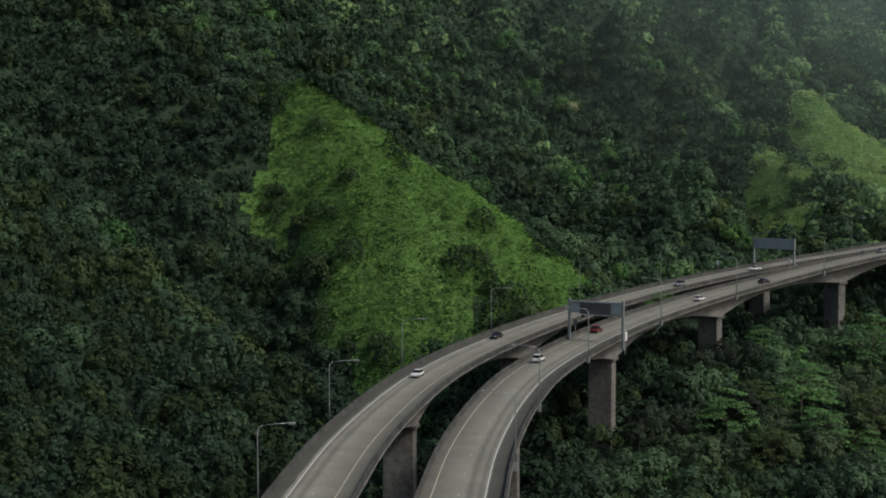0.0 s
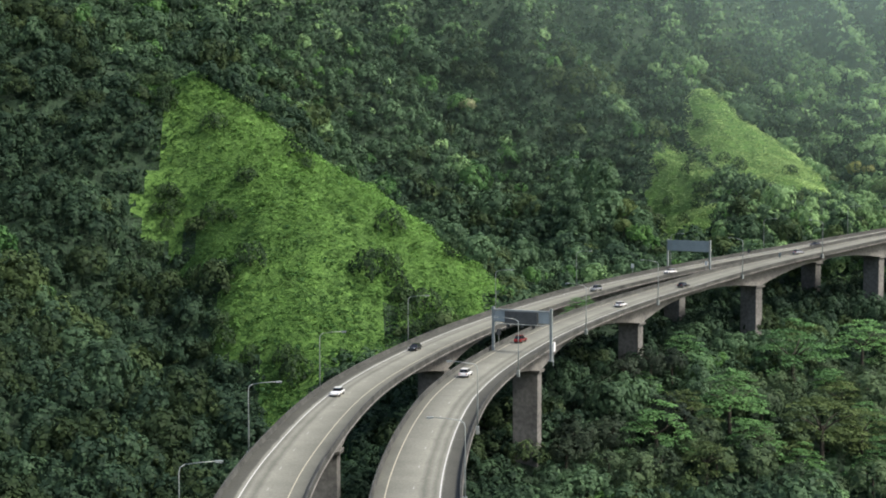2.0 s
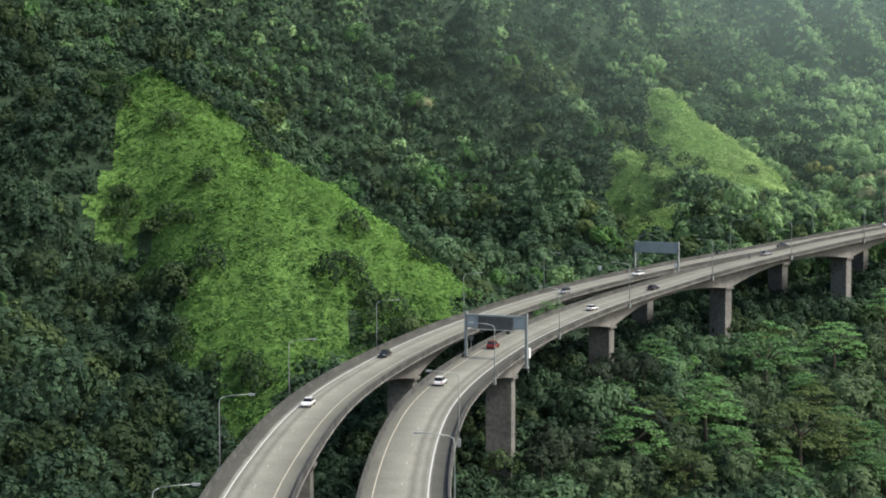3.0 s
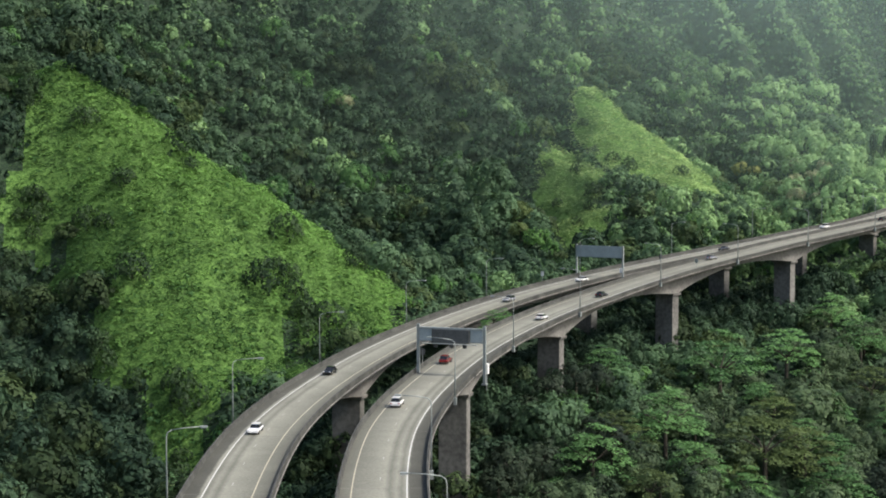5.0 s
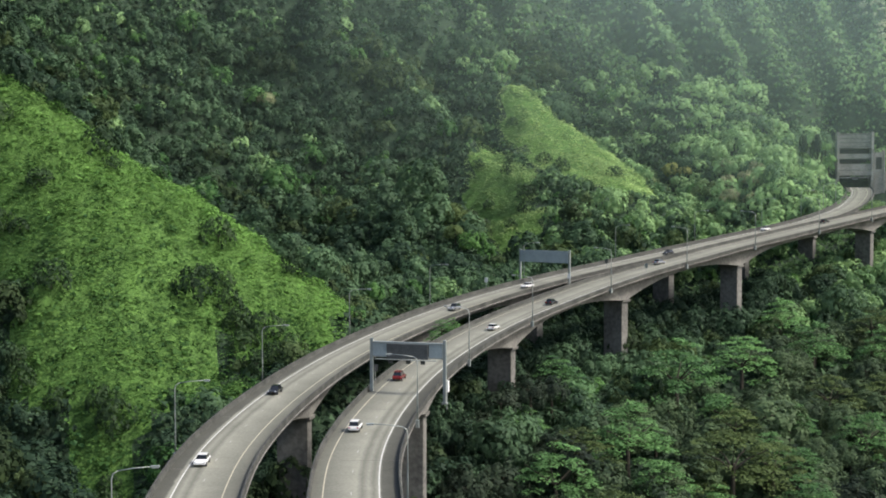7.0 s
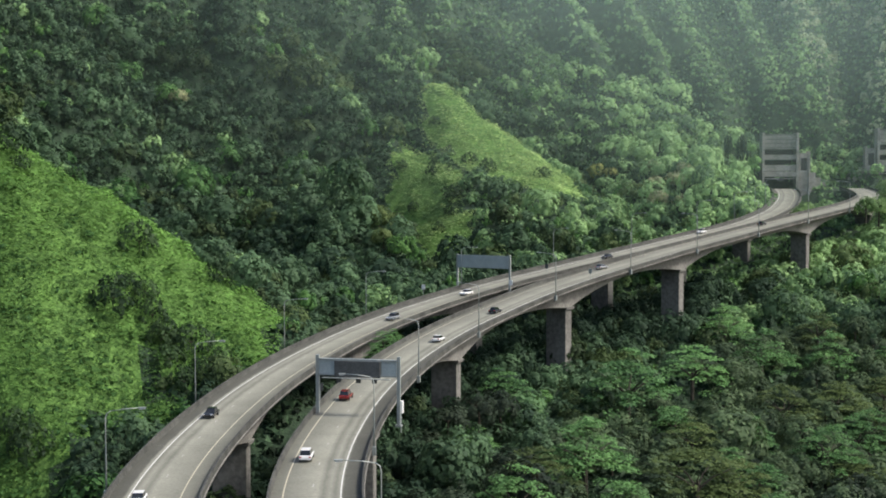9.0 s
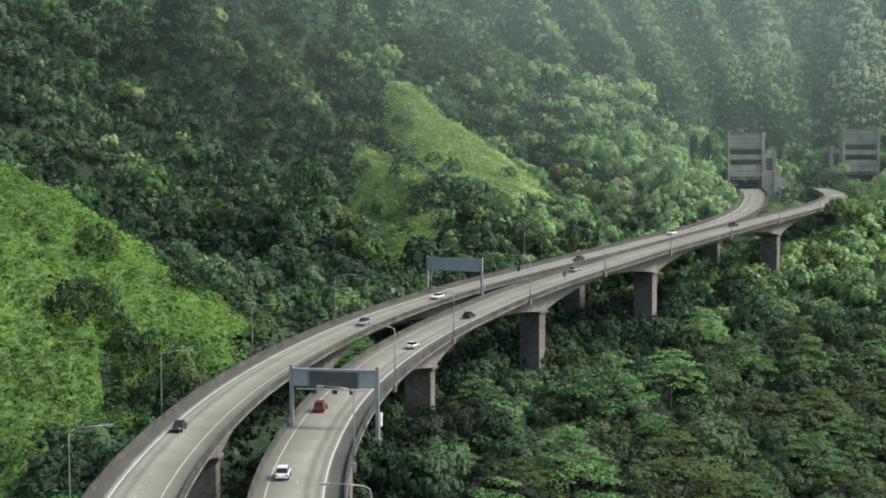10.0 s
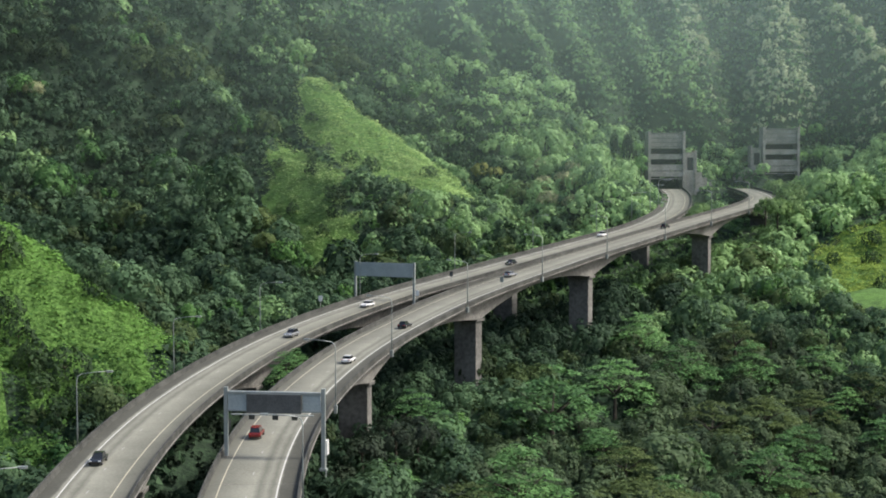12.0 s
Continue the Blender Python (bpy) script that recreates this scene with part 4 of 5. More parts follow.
for label, mat, k, seed in (("trees and climbers coloured dark for the shaded gullies of the mountain wall", LEAF, ~palew, 47), ("climbers coloured pale green for the lit flutes of the mountain wall", PALE_LEAF, palew & (PW[:, 0] < 405), 48), ("climbers coloured silvery for the lit buttresses of the mountain wall", WALL_LEAF, palew & (PW[:, 0] >= 405), 58)):
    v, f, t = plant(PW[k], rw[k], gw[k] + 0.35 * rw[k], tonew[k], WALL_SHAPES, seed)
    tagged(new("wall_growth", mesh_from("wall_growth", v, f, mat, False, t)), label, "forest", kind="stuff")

# shrubs and ferns that close the floor between the trees
P2 = thinned(scatter((-200, 190, 560, 900), 2.6, 12, wooded), 0.58, 52)
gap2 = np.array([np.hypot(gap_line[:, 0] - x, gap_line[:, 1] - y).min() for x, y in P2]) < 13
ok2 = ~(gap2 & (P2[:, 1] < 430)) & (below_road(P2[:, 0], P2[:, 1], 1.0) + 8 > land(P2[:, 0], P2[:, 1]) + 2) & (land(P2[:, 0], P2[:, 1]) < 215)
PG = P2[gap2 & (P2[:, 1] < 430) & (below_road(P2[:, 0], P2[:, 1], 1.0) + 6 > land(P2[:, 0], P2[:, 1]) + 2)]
P2 = P2[ok2]
n2 = len(P2)
SHRUBS = [crown(crng, 7, 0.52, 4, 0.6, 0.4) for _ in range(16)]
# tone drops on the left for the shaded slope; the hazy valley head gets paler leaves
v, f, t = plant(P2, rng.uniform(1.2, 2.3, n2), land(P2[:, 0], P2[:, 1]) + 0.2, np.clip(0.25 - 0.25 * np.clip((-10 - P2[:, 0]) / 30, 0, 1) + 0.2 * wave(P2[:, 0], P2[:, 1], 50, 22) + rng.normal(0, 0.15, n2), 0, 1), SHRUBS, 44)
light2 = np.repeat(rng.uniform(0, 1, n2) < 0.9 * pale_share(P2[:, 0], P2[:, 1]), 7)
for mat, k, what in ((LEAF, ~light2, "dark ferns and shrubs under the trees"), (PALE_LEAF, light2, "ferns and shrubs at the valley head, paled for haze")):
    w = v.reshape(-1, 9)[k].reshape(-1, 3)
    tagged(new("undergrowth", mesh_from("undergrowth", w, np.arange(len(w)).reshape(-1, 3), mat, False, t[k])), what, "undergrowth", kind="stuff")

# ferns in the deep gap between the two viaducts, its shade put into their dark colour
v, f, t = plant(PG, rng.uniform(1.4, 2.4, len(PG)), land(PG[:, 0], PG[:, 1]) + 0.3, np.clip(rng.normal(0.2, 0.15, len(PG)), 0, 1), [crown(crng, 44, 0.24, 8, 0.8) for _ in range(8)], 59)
tagged(new("undergrowth", mesh_from("undergrowth", v, f, FERN, False, t)), "ferns coloured very dark for the deep shade between the viaducts", "undergrowth", kind="stuff")

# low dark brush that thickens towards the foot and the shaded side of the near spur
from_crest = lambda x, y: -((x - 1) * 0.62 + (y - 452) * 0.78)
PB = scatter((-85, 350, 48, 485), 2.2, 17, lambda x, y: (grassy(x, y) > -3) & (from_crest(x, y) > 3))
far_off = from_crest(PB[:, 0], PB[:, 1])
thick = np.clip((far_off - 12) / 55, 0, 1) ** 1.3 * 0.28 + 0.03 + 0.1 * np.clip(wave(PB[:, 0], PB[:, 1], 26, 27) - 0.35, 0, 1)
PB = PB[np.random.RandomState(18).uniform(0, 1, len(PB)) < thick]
nb = len(PB)
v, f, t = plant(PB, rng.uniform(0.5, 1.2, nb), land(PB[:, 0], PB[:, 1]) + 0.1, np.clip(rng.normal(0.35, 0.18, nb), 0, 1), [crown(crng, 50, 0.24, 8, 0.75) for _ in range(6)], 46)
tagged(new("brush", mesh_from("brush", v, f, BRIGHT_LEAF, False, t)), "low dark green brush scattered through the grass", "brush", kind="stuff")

# tussocks on the open slopes
P3 = scatter((-80, 340, 350, 760), 0.67, 13, lambda x, y: (grassy(x, y) + np.where((y < 500) & (from_crest(x, y) > 22), np.random.RandomState(62).normal(0, 3.2, len(x)), 0) > -1.0) & seen_land(x, y) & (from_crest(x, y) * (y < 500) > -60))
P3 = P3[np.random.RandomState(14).uniform(0, 1, len(P3)) < np.where(P3[:, 1] < 480, 1.0, 0.6)]
n3 = len(P3)


def tuft(rng, blades):
    """Arching blades that fan out from the middle of a tussock."""
    a, q = rng.uniform(0, 2 * math.pi, blades), np.sqrt(rng.uniform(0, 1, blades))
    p = np.c_[np.cos(a) * q, np.sin(a) * q, 0.55 * (1 - q * q) + rng.uniform(0, 0.25, blades)]
    d = np.c_[np.cos(a) * q * 0.8, np.sin(a) * q * 0.8 - 0.15, np.ones(blades)]
    return leaves(rng, p, d, 0.29, 0.14), rng.normal(0, 0.05, blades)


TUFTS = [tuft(crng, 10) for _ in range(16)]
# lit crests and dimmer sides and hollows are painted into the grass tone
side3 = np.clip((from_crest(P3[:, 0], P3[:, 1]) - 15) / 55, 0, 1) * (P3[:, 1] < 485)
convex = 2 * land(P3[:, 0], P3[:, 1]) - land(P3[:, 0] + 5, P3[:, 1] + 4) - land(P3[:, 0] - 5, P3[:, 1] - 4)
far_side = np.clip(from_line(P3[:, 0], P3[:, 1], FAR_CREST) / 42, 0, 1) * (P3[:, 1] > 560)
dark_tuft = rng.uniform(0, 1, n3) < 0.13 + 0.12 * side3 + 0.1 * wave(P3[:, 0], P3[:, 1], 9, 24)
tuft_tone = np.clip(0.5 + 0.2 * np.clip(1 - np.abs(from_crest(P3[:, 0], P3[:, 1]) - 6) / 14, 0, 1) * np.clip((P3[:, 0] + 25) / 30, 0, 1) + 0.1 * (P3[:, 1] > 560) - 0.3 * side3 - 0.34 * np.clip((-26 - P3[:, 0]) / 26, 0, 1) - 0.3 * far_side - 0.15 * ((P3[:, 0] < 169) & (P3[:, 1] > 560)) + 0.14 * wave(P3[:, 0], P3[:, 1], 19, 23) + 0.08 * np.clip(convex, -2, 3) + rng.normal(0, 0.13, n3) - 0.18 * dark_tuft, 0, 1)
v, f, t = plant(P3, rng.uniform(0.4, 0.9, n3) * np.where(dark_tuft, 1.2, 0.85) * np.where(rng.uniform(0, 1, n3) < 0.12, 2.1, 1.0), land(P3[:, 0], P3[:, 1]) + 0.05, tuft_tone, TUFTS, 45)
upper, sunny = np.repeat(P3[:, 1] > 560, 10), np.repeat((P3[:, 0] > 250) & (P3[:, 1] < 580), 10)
for mat, k, what in ((SUNNY_GRASS, sunny, "yellow-green grass painted as sunlit on the valley's open shoulder"), (GRASS, ~upper & ~sunny, "bright green tussock grass on the open ridge"), (FAR_GRASS, upper & ~sunny, "grass on the far ridge with haze put into its paler colour")):
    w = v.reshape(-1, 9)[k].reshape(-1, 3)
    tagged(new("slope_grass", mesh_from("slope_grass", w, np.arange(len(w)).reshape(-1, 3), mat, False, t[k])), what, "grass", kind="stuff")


# ---- single trees: shared shapes, each tree a thing of its own ----
def own_leaf(name, dark, light):
    """The leaf material with a shade of its own for every tree."""
    m = leaf_material(name, dark, light)
    nt = m.node_tree
    info = nt.nodes.new("ShaderNodeObjectInfo")
    ramp = nt.nodes["Color Ramp"]
    old = ramp.inputs[0].links[0].from_socket
    add = nt.nodes.new("ShaderNodeMath")
    add.operation = "MULTIPLY_ADD"
    add.inputs[1].default_value = 0.42
    nt.links.new(info.outputs["Random"], add.inputs[0])
    sub = nt.nodes.new("ShaderNodeMath")
    sub.operation = "SUBTRACT"
    sub.inputs[1].default_value = 0.21
    nt.links.new(old, sub.inputs[0])
    nt.links.new(sub.outputs[0], add.inputs[2])
    nt.links.new(add.outputs[0], ramp.inputs[0])
    return m


TREE_LEAF = own_leaf("valley tree leaf", (0.034, 0.054, 0.034), (0.13, 0.195, 0.092))
TIER_LEAF = own_leaf("rain tree leaf", (0.048, 0.11, 0.046), (0.21, 0.4, 0.135))
DRY_LEAF = own_leaf("yellowing leaf", (0.05, 0.075, 0.03), (0.17, 0.235, 0.08))
BUSH_LEAF = own_leaf("dark bush leaf", (0.022, 0.042, 0.022), (0.070, 0.118, 0.050))
LIGHT_LEAF = own_leaf("light roadside leaf", (0.06, 0.115, 0.045), (0.25, 0.39, 0.145))
GULLY_LEAF = own_leaf("dark gully leaf", (0.018, 0.028, 0.021), (0.066, 0.094, 0.056))


def limbs(rng, spread, tall, thick):
    """A tapered trunk that forks into limbs."""
    bm = tube([(0, 0, -1.2), (0.02, 0.01, -0.4), (0.05 * spread, 0, tall * 0.5)], [thick * 1.3, thick, thick * 0.7], 7)
    for k in range(5):
        a = k * 1.26 + rng.uniform(0, 0.6)
        e = Vector((math.cos(a) * spread, math.sin(a) * spread, tall * rng.uniform(0.8, 1.05)))
        limb = tube([(0.05 * spread, 0, tall * 0.3), (e.x * 0.45, e.y * 0.45, tall * 0.65), tuple(e)], [thick * 0.5, thick * 0.33, thick * 0.12], 5)
        me = bpy.data.meshes.new("limb")
        limb.to_mesh(me)
        limb.free()
        bm.from_mesh(me)
        bpy.data.meshes.remove(me)
    return bm


def tree(kind, seed):
    rng = np.random.RandomState(seed)
    if kind == "tier":
        (v, own_tone), mat, label = layered(rng, 2600, 0.035, 44), TIER_LEAF, "spreading rain tree with flat bright green tiers of leaves"
        bark = limbs(rng, 0.6, 0.6, 0.05)
    elif kind == "dry":
        (v, own_tone), mat, label = layered(rng, 2400, 0.036, 42), DRY_LEAF, "broad tree with olive yellowing leaves"
        bark = limbs(rng, 0.6, 0.6, 0.05)
    elif kind == "bush":
        (v, own_tone), mat, label = crown(rng, 400, 0.085, 22, 0.95, 0.5), BUSH_LEAF, "dark round bush standing in the bright grass"
        bark = limbs(rng, 0.22, 0.2, 0.04)
    elif kind == "light":
        (v, own_tone), mat, label = crown(rng, 1000, 0.068, rng.randint(26, 40)), LIGHT_LEAF, "light green leafy tree beside the viaduct"
        bark = limbs(rng, 0.5, 0.45, 0.05)
    elif kind == "gully_dark":
        (v, own_tone), mat, label = crown(rng, 900, 0.072, rng.randint(26, 40)), GULLY_LEAF, "dark green tree in the gully under the viaduct"
        bark = limbs(rng, 0.5, 0.45, 0.05)
    else:
        (v, own_tone), mat, label = crown(rng, 1100, 0.066, rng.randint(26, 40)), TREE_LEAF, "rounded dark green forest tree in the valley"
        bark = limbs(rng, 0.5, 0.45, 0.05)
    top = tagged(new("bush" if kind == "bush" else "tree"), label, "bush" if kind == "bush" else "tree", "bushes on the grassy spur" if kind == "bush" else "valley trees")
    part("trunk", bark, BARK, top, "grey-brown forked trunk")
    n = len(v)
    crown_ob = new("crown", mesh_from("crown", v.reshape(-1, 3), np.arange(3 * n).reshape(-1, 3), mat, False, np.clip(0.4 + own_tone, 0, 1)))
    crown_ob.parent = top
    return top


protos = {}
trng = np.random.RandomState(77)
PT = scatter((46, 330, 232, 470), 8.6, 15, lambda x, y: wooded(x, y) & open_valley(x, y))
gt = land(PT[:, 0], PT[:, 1])
tier_zone = np.exp(-((PT[:, 0] - 118) / 48) ** 2 - ((PT[:, 1] - 385) / 36) ** 2)
# the great rain trees that spread over the valley floor: place, radius, crown height, kind
GREAT = [(93, 409, 9.3, 51.7, "tier"), (93, 364, 10.8, 45.6, "tier"), (123, 405, 13.0, 52.3, "tier"), (113, 355, 12.6, 40.8, "dry"), (70, 347, 10.1, 41.4, "tier"), (150, 422, 10.6, 52.9, "tier"), (184, 444, 10.5, 53.0, "tier"),
         (131, 348, 6.6, 33.1, "round"), (140, 388, 10.1, 44.7, "round"), (170, 412, 9.7, 44.2, "dry"), (105, 346, 6.3, 34.0, "bright"), (76, 386, 6.8, 45.5, "tier"), (186, 467, 9.0, 59.1, "tier")]
free = np.ones(len(PT), bool)
for x, y, r, z, kind in GREAT:
    free &= np.hypot(PT[:, 0] - x, PT[:, 1] - y) > 0.8 * r
PT, gt, tier_zone = PT[free], gt[free], tier_zone[free]
for (x, y), g, tz in zip(PT, gt, tier_zone):
    u = trng.uniform()
    kind = "tier" if u < 0.04 + 0.12 * tz else "dry" if u > 0.95 else "round"
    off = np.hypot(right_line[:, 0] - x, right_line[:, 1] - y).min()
    # the darkest green close to the right viaduct and on part of the valley floor
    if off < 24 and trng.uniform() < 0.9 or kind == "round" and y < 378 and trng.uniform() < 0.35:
        kind = "gully_dark"
    size = trng.uniform(6.5, 9.5) if kind in ("tier", "dry") else trng.uniform(4.2, 7.0)
    key = (kind, trng.randint(4))
    limit = float(below_road(np.array([x]), np.array([y]), size * 0.7)[0])
    size = min(size, max(3.0, (limit - g) * 0.7))
    z = min(g + size * 0.45 + trng.uniform(0, 3.0), limit - size)
    m = Matrix.LocRotScale((x, y, z), Euler((0, 0, trng.uniform(0, 6.28))), (size, size, size * trng.uniform(0.8, 1.1)))
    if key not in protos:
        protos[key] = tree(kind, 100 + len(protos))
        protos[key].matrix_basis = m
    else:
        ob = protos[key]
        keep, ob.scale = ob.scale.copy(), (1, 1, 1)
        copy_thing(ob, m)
        ob.scale = keep

GREAT += [(70, 383, 5.2, 52, "gully_dark"), (78, 386, 5.4, 54, "gully_dark"), (85, 391, 5.0, 53.5, "gully_dark"), (64, 376, 5.0, 48, "gully_dark")]
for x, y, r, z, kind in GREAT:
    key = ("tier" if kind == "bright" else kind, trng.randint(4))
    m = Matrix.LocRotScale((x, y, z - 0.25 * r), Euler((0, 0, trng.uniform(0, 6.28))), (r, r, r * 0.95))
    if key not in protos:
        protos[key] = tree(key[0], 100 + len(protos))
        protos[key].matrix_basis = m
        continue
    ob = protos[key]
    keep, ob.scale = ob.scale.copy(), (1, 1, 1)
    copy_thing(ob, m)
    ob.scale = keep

# trees that rise beside the roads: in the gap between them, and where the far road meets the hillside
BY_THE_ROAD = [(60.5, 398.2, 66.0, 3.4), (64.5, 404.0, 66.2, 2.8), (57.0, 393.0, 64.5, 2.6), (293, 591, 88.5, 4.5), (300, 599, 89.5, 4.8), (307, 607, 90.5, 4.2)]
for k in range(14):
    q = station(right_line, 546 + 11 * k, 12.6 + 1.5 * (k % 3), 1.0 - 1.6 * (k % 3)).translation
    BY_THE_ROAD.append((q.x, q.y, q.z, 5.2 + 0.5 * (k % 4)))
for x, y, z, size in BY_THE_ROAD:
    key = ("tier" if y < 410 else "light", trng.randint(3))
    if key not in protos:
        protos[key] = tree(key[0], 100 + len(protos))
        protos[key].matrix_basis = Matrix.LocRotScale((x, y, z), Euler((0, 0, 0)), (size, size, size))
        continue
    ob = protos[key]
    keep, ob.scale = ob.scale.copy(), (1, 1, 1)
    copy_thing(ob, Matrix.LocRotScale((x, y, z), Euler((0, 0, trng.uniform(0, 6.28))), (size, size, size)))
    ob.scale = keep

# a few trees that stand out from the forest around them
FLOWER_LEAF = own_leaf("flowering yellow-green leaf", (0.16, 0.2, 0.05), (0.42, 0.44, 0.15))
CONIFER_LEAF = own_leaf("dark conifer leaf", (0.015, 0.032, 0.018), (0.05, 0.095, 0.045))
GLOSSY_LEAF = own_leaf("bright portal leaf", (0.09, 0.2, 0.065), (0.30, 0.52, 0.16))
PINK_LEAF = own_leaf("faded rosy leaf", (0.17, 0.2, 0.1), (0.42, 0.44, 0.25))


def standout(x, y, size, tall, lift, mat, label, seed, slim=0.75):
    rng = np.random.RandomState(seed)
    v, own_tone = crown(rng, 800, 0.075, rng.randint(24, 34), slim)
    top = tagged(new("tree"), label, "tree")
    top.matrix_basis = Matrix.LocRotScale((x, y, float(land(x, y)[0]) + lift), Euler((0, 0, seed)), (size, size, size * tall))
    part("trunk", tube([(0, 0, -1.3), (0.02, 0, 0.0), (0, 0.02, 0.7)], [0.06, 0.05, 0.02], 7), BARK, top, "grey-brown trunk")
    n = len(v)
    ob = new("crown", mesh_from("crown", v.reshape(-1, 3), np.arange(3 * n).reshape(-1, 3), mat, False, np.clip(0.5 + own_tone, 0, 1)))
    ob.parent = top


for k, (x, y, size, lift) in enumerate(((342, 704, 3.6, 8), (343, 710, 3.8, 11), (338, 698, 3.4, 6), (425, 689, 4.6, 8), (432, 684, 5.0, 8), (428, 697, 4.6, 12), (421, 679, 3.6, 5), (438, 694, 5.0, 9))):
    standout(x, y, size, 1.0, lift, GLOSSY_LEAF, "bright green tree crowding a tunnel portal", 440 + k)
standout(257, 704, 5.5, 1.1, 6, FLOWER_LEAF, "yellow-green flowering tree among dark forest trees", 401)
standout(262, 699, 3.6, 1.0, 5, FLOWER_LEAF, "yellow-green flowering tree among dark forest trees", 402)
for k, (x, y) in enumerate(((267, 640), (272, 655), (268, 668), (276, 684), (280, 662), (262, 652))):
    standout(x, y, 4.2 + 0.6 * (k % 3), 1.0, 5, PINK_LEAF, "pale rosy olive tree in a grove", 410 + k)
for k, (x, y, size) in enumerate(((335, 704, 3.2), (330, 709, 2.6), (339, 712, 2.4))):
    standout(x, y, size, 3.4, 10, CONIFER_LEAF, "tall narrow dark conifer above the tunnel road", 420 + k)
for k, (x, y, size) in enumerate(((62, 700, 5.0), (113, 577, 5.0), (107, 552, 4.5), (91, 545, 4.2))):
    standout(x, y, size, 1.0, 5.5, PINK_LEAF if k == 0 else DRY_LEAF, "pale-topped broad tree on the wooded slope", 430 + k)

# dark bushes on the near spur
BUSHES = [(-15.3, 446.2, 5), (-29.8, 432.9, 4), (11.5, 423.2, 5), (-27.2, 400.3, 5), (-39.2, 427.9, 4), (-50.8, 438.4, 3), (3.9, 406.0, 5.5), (29.0, 422.4, 3.5), (-15.2, 371.0, 4.5), (-12.9, 441.2, 3), (-40.4, 450.1, 4.5), (-0.5, 451.1, 2.5), (-52.8, 433.7, 2.5), (19.1, 400.2, 5), (14.1, 401.8, 4), (-34.4, 424.3, 3), (150, 668, 3.5), (158, 652, 3.2), (146, 640, 3.0), (152, 612, 3.4), (143, 600, 2.8), (163, 664, 3.0), (202.1, 639.8, 4), (176.3, 702.7, 3), (177.1, 658.5, 4), (180.4, 647.6, 4), (157.6, 625.2, 5), (300, 497, 3.5), (316, 520, 4), (308, 530, 3), (330, 535, 4), (11, 411, 3.2), (12, 406, 3.6), (13, 401, 3.4), (14, 396, 3.8), (16, 390, 3.4), (20, 393, 3.2), (22, 389, 3.0), (8, 412, 2.6), (25, 399, 2.6)]
brng = np.random.RandomState(55)
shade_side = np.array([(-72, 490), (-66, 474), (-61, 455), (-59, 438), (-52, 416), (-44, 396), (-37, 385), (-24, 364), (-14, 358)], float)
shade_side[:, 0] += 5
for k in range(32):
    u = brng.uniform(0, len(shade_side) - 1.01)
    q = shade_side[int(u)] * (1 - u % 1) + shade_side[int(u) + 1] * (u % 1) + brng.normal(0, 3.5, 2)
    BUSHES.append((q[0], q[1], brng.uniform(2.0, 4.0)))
first_bush = None
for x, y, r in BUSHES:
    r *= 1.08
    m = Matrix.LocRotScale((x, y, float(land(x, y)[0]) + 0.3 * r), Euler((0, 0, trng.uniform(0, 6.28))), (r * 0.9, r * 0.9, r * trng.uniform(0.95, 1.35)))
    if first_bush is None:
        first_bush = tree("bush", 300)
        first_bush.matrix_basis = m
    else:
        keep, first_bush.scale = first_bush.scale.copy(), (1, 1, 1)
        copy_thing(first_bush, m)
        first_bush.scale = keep


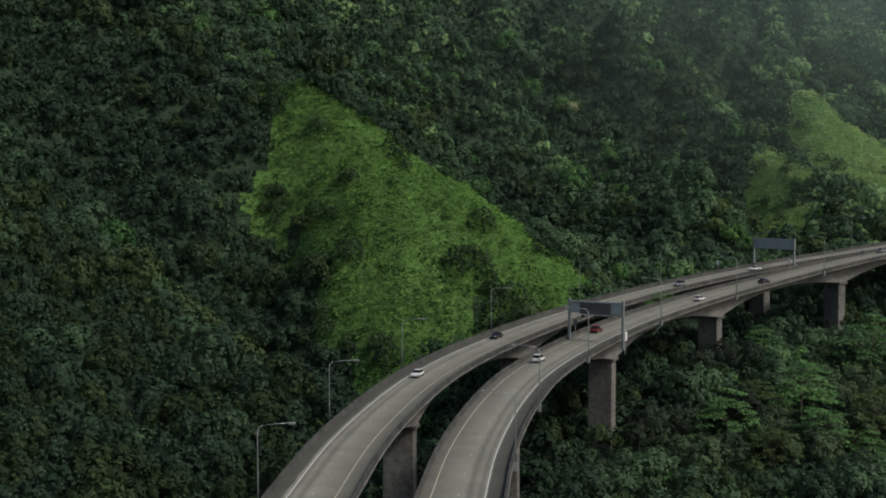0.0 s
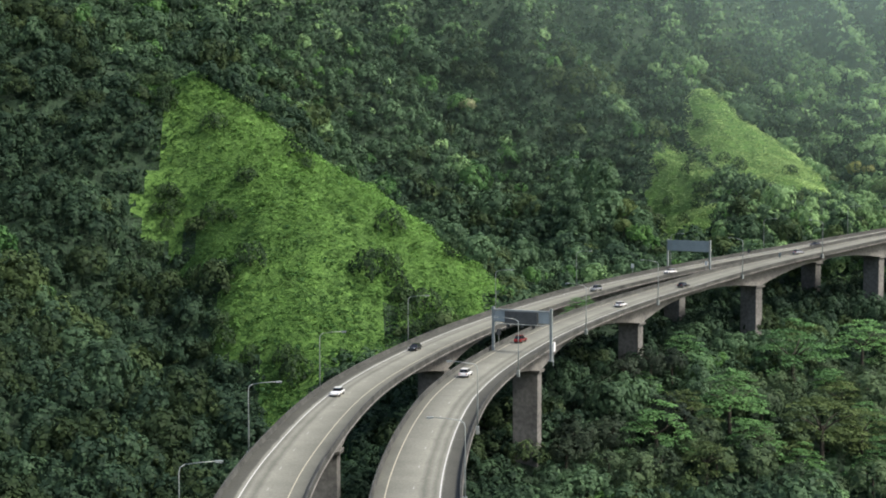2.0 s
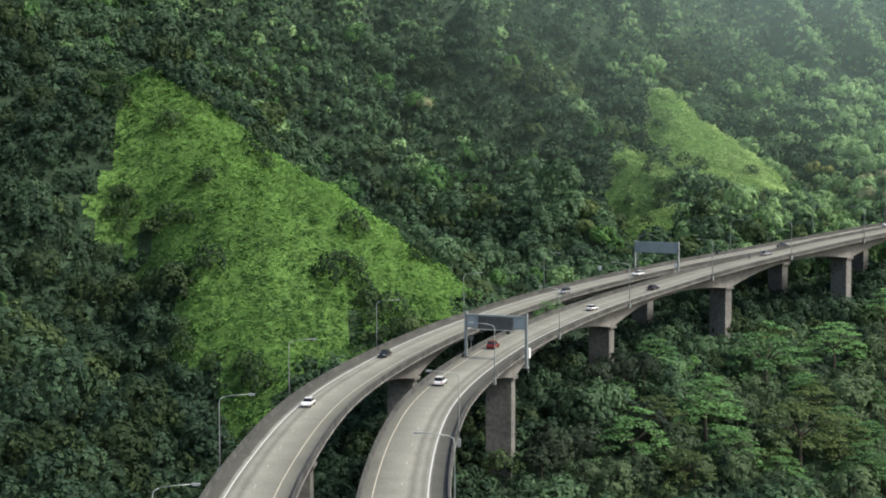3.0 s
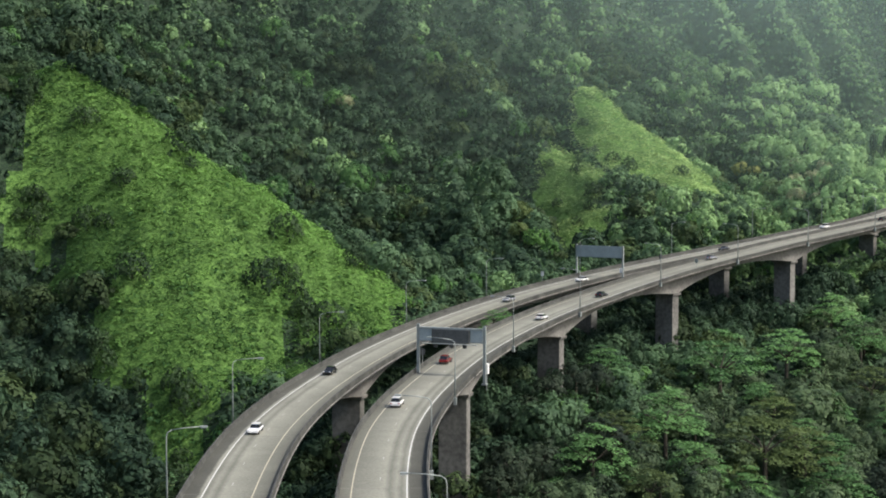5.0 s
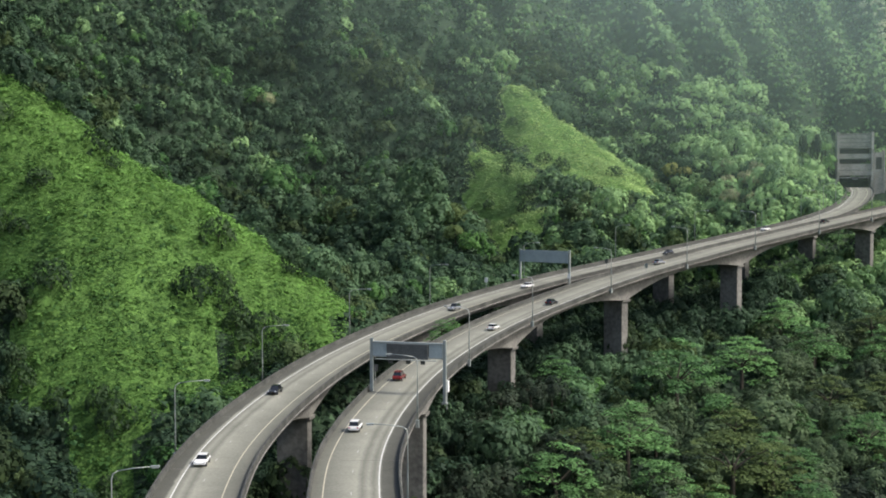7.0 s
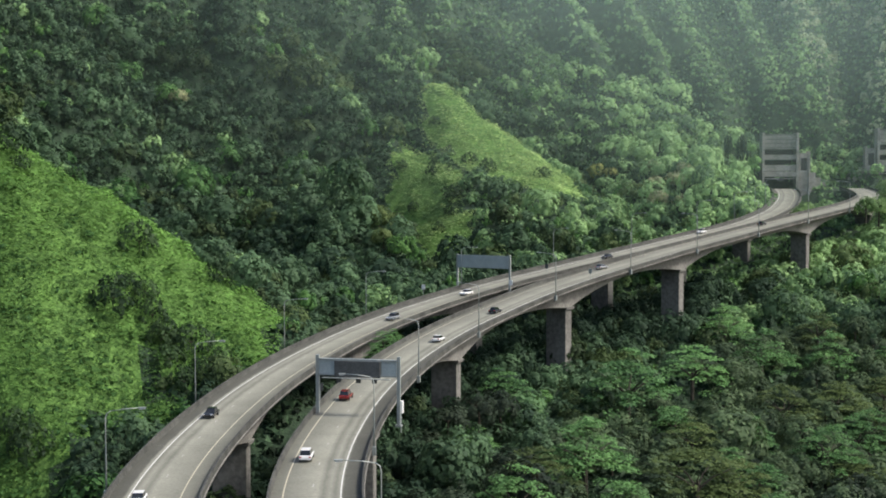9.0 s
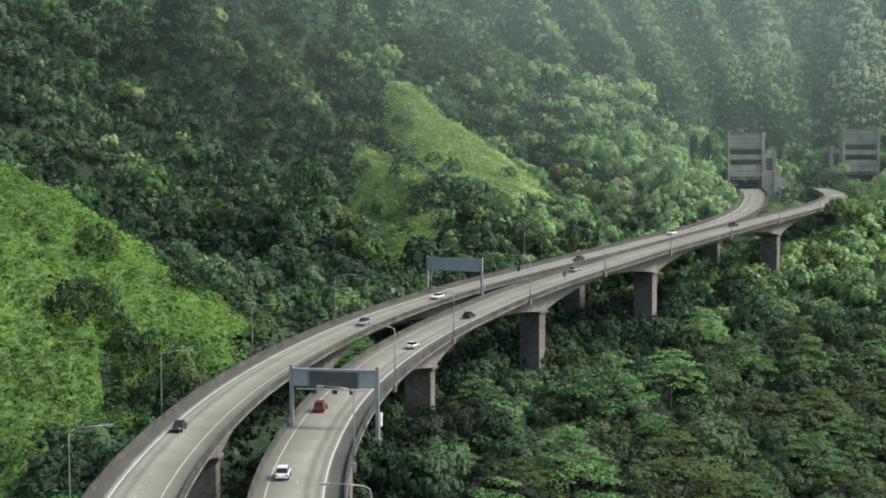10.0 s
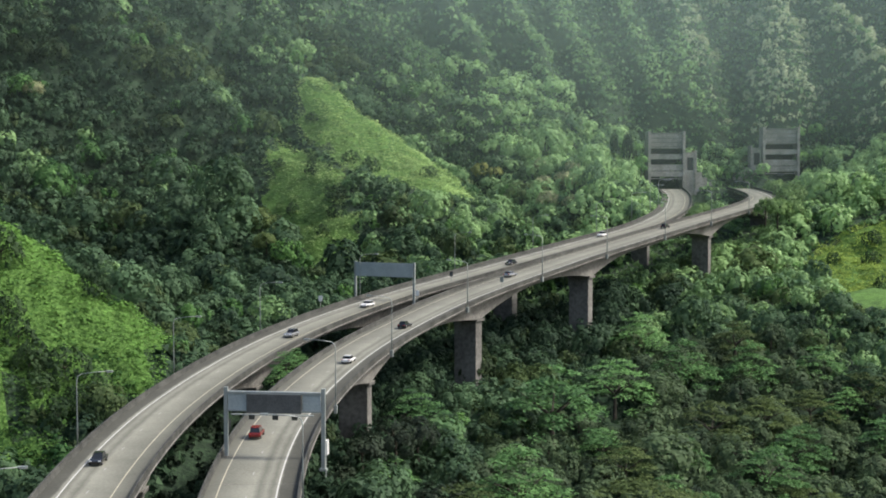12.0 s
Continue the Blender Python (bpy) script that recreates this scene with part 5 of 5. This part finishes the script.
# ---- mist that hangs before the mountain wall ----
def mist_material(name, most):
    """Thin cloud: mostly clear, drifting in soft patches, gone at the sheet's borders."""
    m = bpy.data.materials.new(name)
    m.use_nodes = True
    nt = m.node_tree
    nt.nodes.remove(nt.nodes["Principled BSDF"])
    geo, att = nt.nodes.new("ShaderNodeNewGeometry"), nt.nodes.new("ShaderNodeAttribute")
    att.attribute_name = "thick"
    n = nt.nodes.new("ShaderNodeTexNoise")
    n.inputs["Scale"].default_value, n.inputs["Detail"].default_value = 0.012, 4.0
    nt.links.new(geo.outputs["Position"], n.inputs["Vector"])
    rng_ = nt.nodes.new("ShaderNodeMapRange")
    rng_.inputs["From Min"].default_value, rng_.inputs["From Max"].default_value = 0.25, 0.75
    rng_.inputs["To Min"].default_value, rng_.inputs["To Max"].default_value = most * 0.55, most
    nt.links.new(n.outputs["Fac"], rng_.inputs["Value"])
    mul = nt.nodes.new("ShaderNodeMath")
    mul.operation = "MULTIPLY"
    nt.links.new(rng_.outputs["Result"], mul.inputs[0])
    nt.links.new(att.outputs["Fac"], mul.inputs[1])
    clear, dif, tra, both, mix = (nt.nodes.new(k) for k in ("ShaderNodeBsdfTransparent", "ShaderNodeBsdfDiffuse", "ShaderNodeBsdfTranslucent", "ShaderNodeMixShader", "ShaderNodeMixShader"))
    for k in (dif, tra):
        k.inputs["Color"].default_value = (0.57, 0.78, 0.71, 1)
    nt.links.new(dif.outputs[0], both.inputs[1])
    nt.links.new(tra.outputs[0], both.inputs[2])
    nt.links.new(mul.outputs[0], mix.inputs[0])
    nt.links.new(clear.outputs[0], mix.inputs[1])
    nt.links.new(both.outputs[0], mix.inputs[2])
    nt.links.new(mix.outputs[0], nt.nodes["Material Output"].inputs["Surface"])
    return m


MIST = mist_material("thin valley mist", 0.19)


def mist(ax, ay, bx, by, low, high, fade, bow):
    """A drifting bank of mist between two places, thickening upward and to its far end."""
    us, ws = np.linspace(0, 1, 41), np.linspace(0, 1, 17)
    gu, gw = np.meshgrid(us, ws)
    u, w = gu.ravel(), gw.ravel()
    lx, ly = bx - ax, by - ay
    l = math.hypot(lx, ly)
    lean = bow * np.sin(math.pi * u) + 130 * w
    v = np.c_[ax + lx * u - ly / l * lean, ay + ly * u + lx / l * lean, low + (high - low) * w + 4 * np.sin(u * 9)]
    thick = np.clip(w * 1.3, 0, 1) * np.clip(u * fade, 0, 1) ** 1.3 * np.clip((1 - u) * 12, 0, 1) * (1 - 0.2 * np.clip((u - 0.5) / 0.2, 0, 1))
    i = (np.arange(16)[:, None] * 41 + np.arange(40)[None]).ravel()
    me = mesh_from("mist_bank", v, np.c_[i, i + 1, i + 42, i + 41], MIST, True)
    me.attributes.new("thick", "FLOAT", "POINT").data.foreach_set("value", thick.astype(np.float32))
    return tagged(new("mist_bank", me), "thin grey mist hanging before the mountain wall", "mist", kind="stuff")


mist(-60, 570, 580, 520, 80, 235, 1.9, 20)
mist(-20, 620, 580, 570, 86, 240, 1.8, 15)
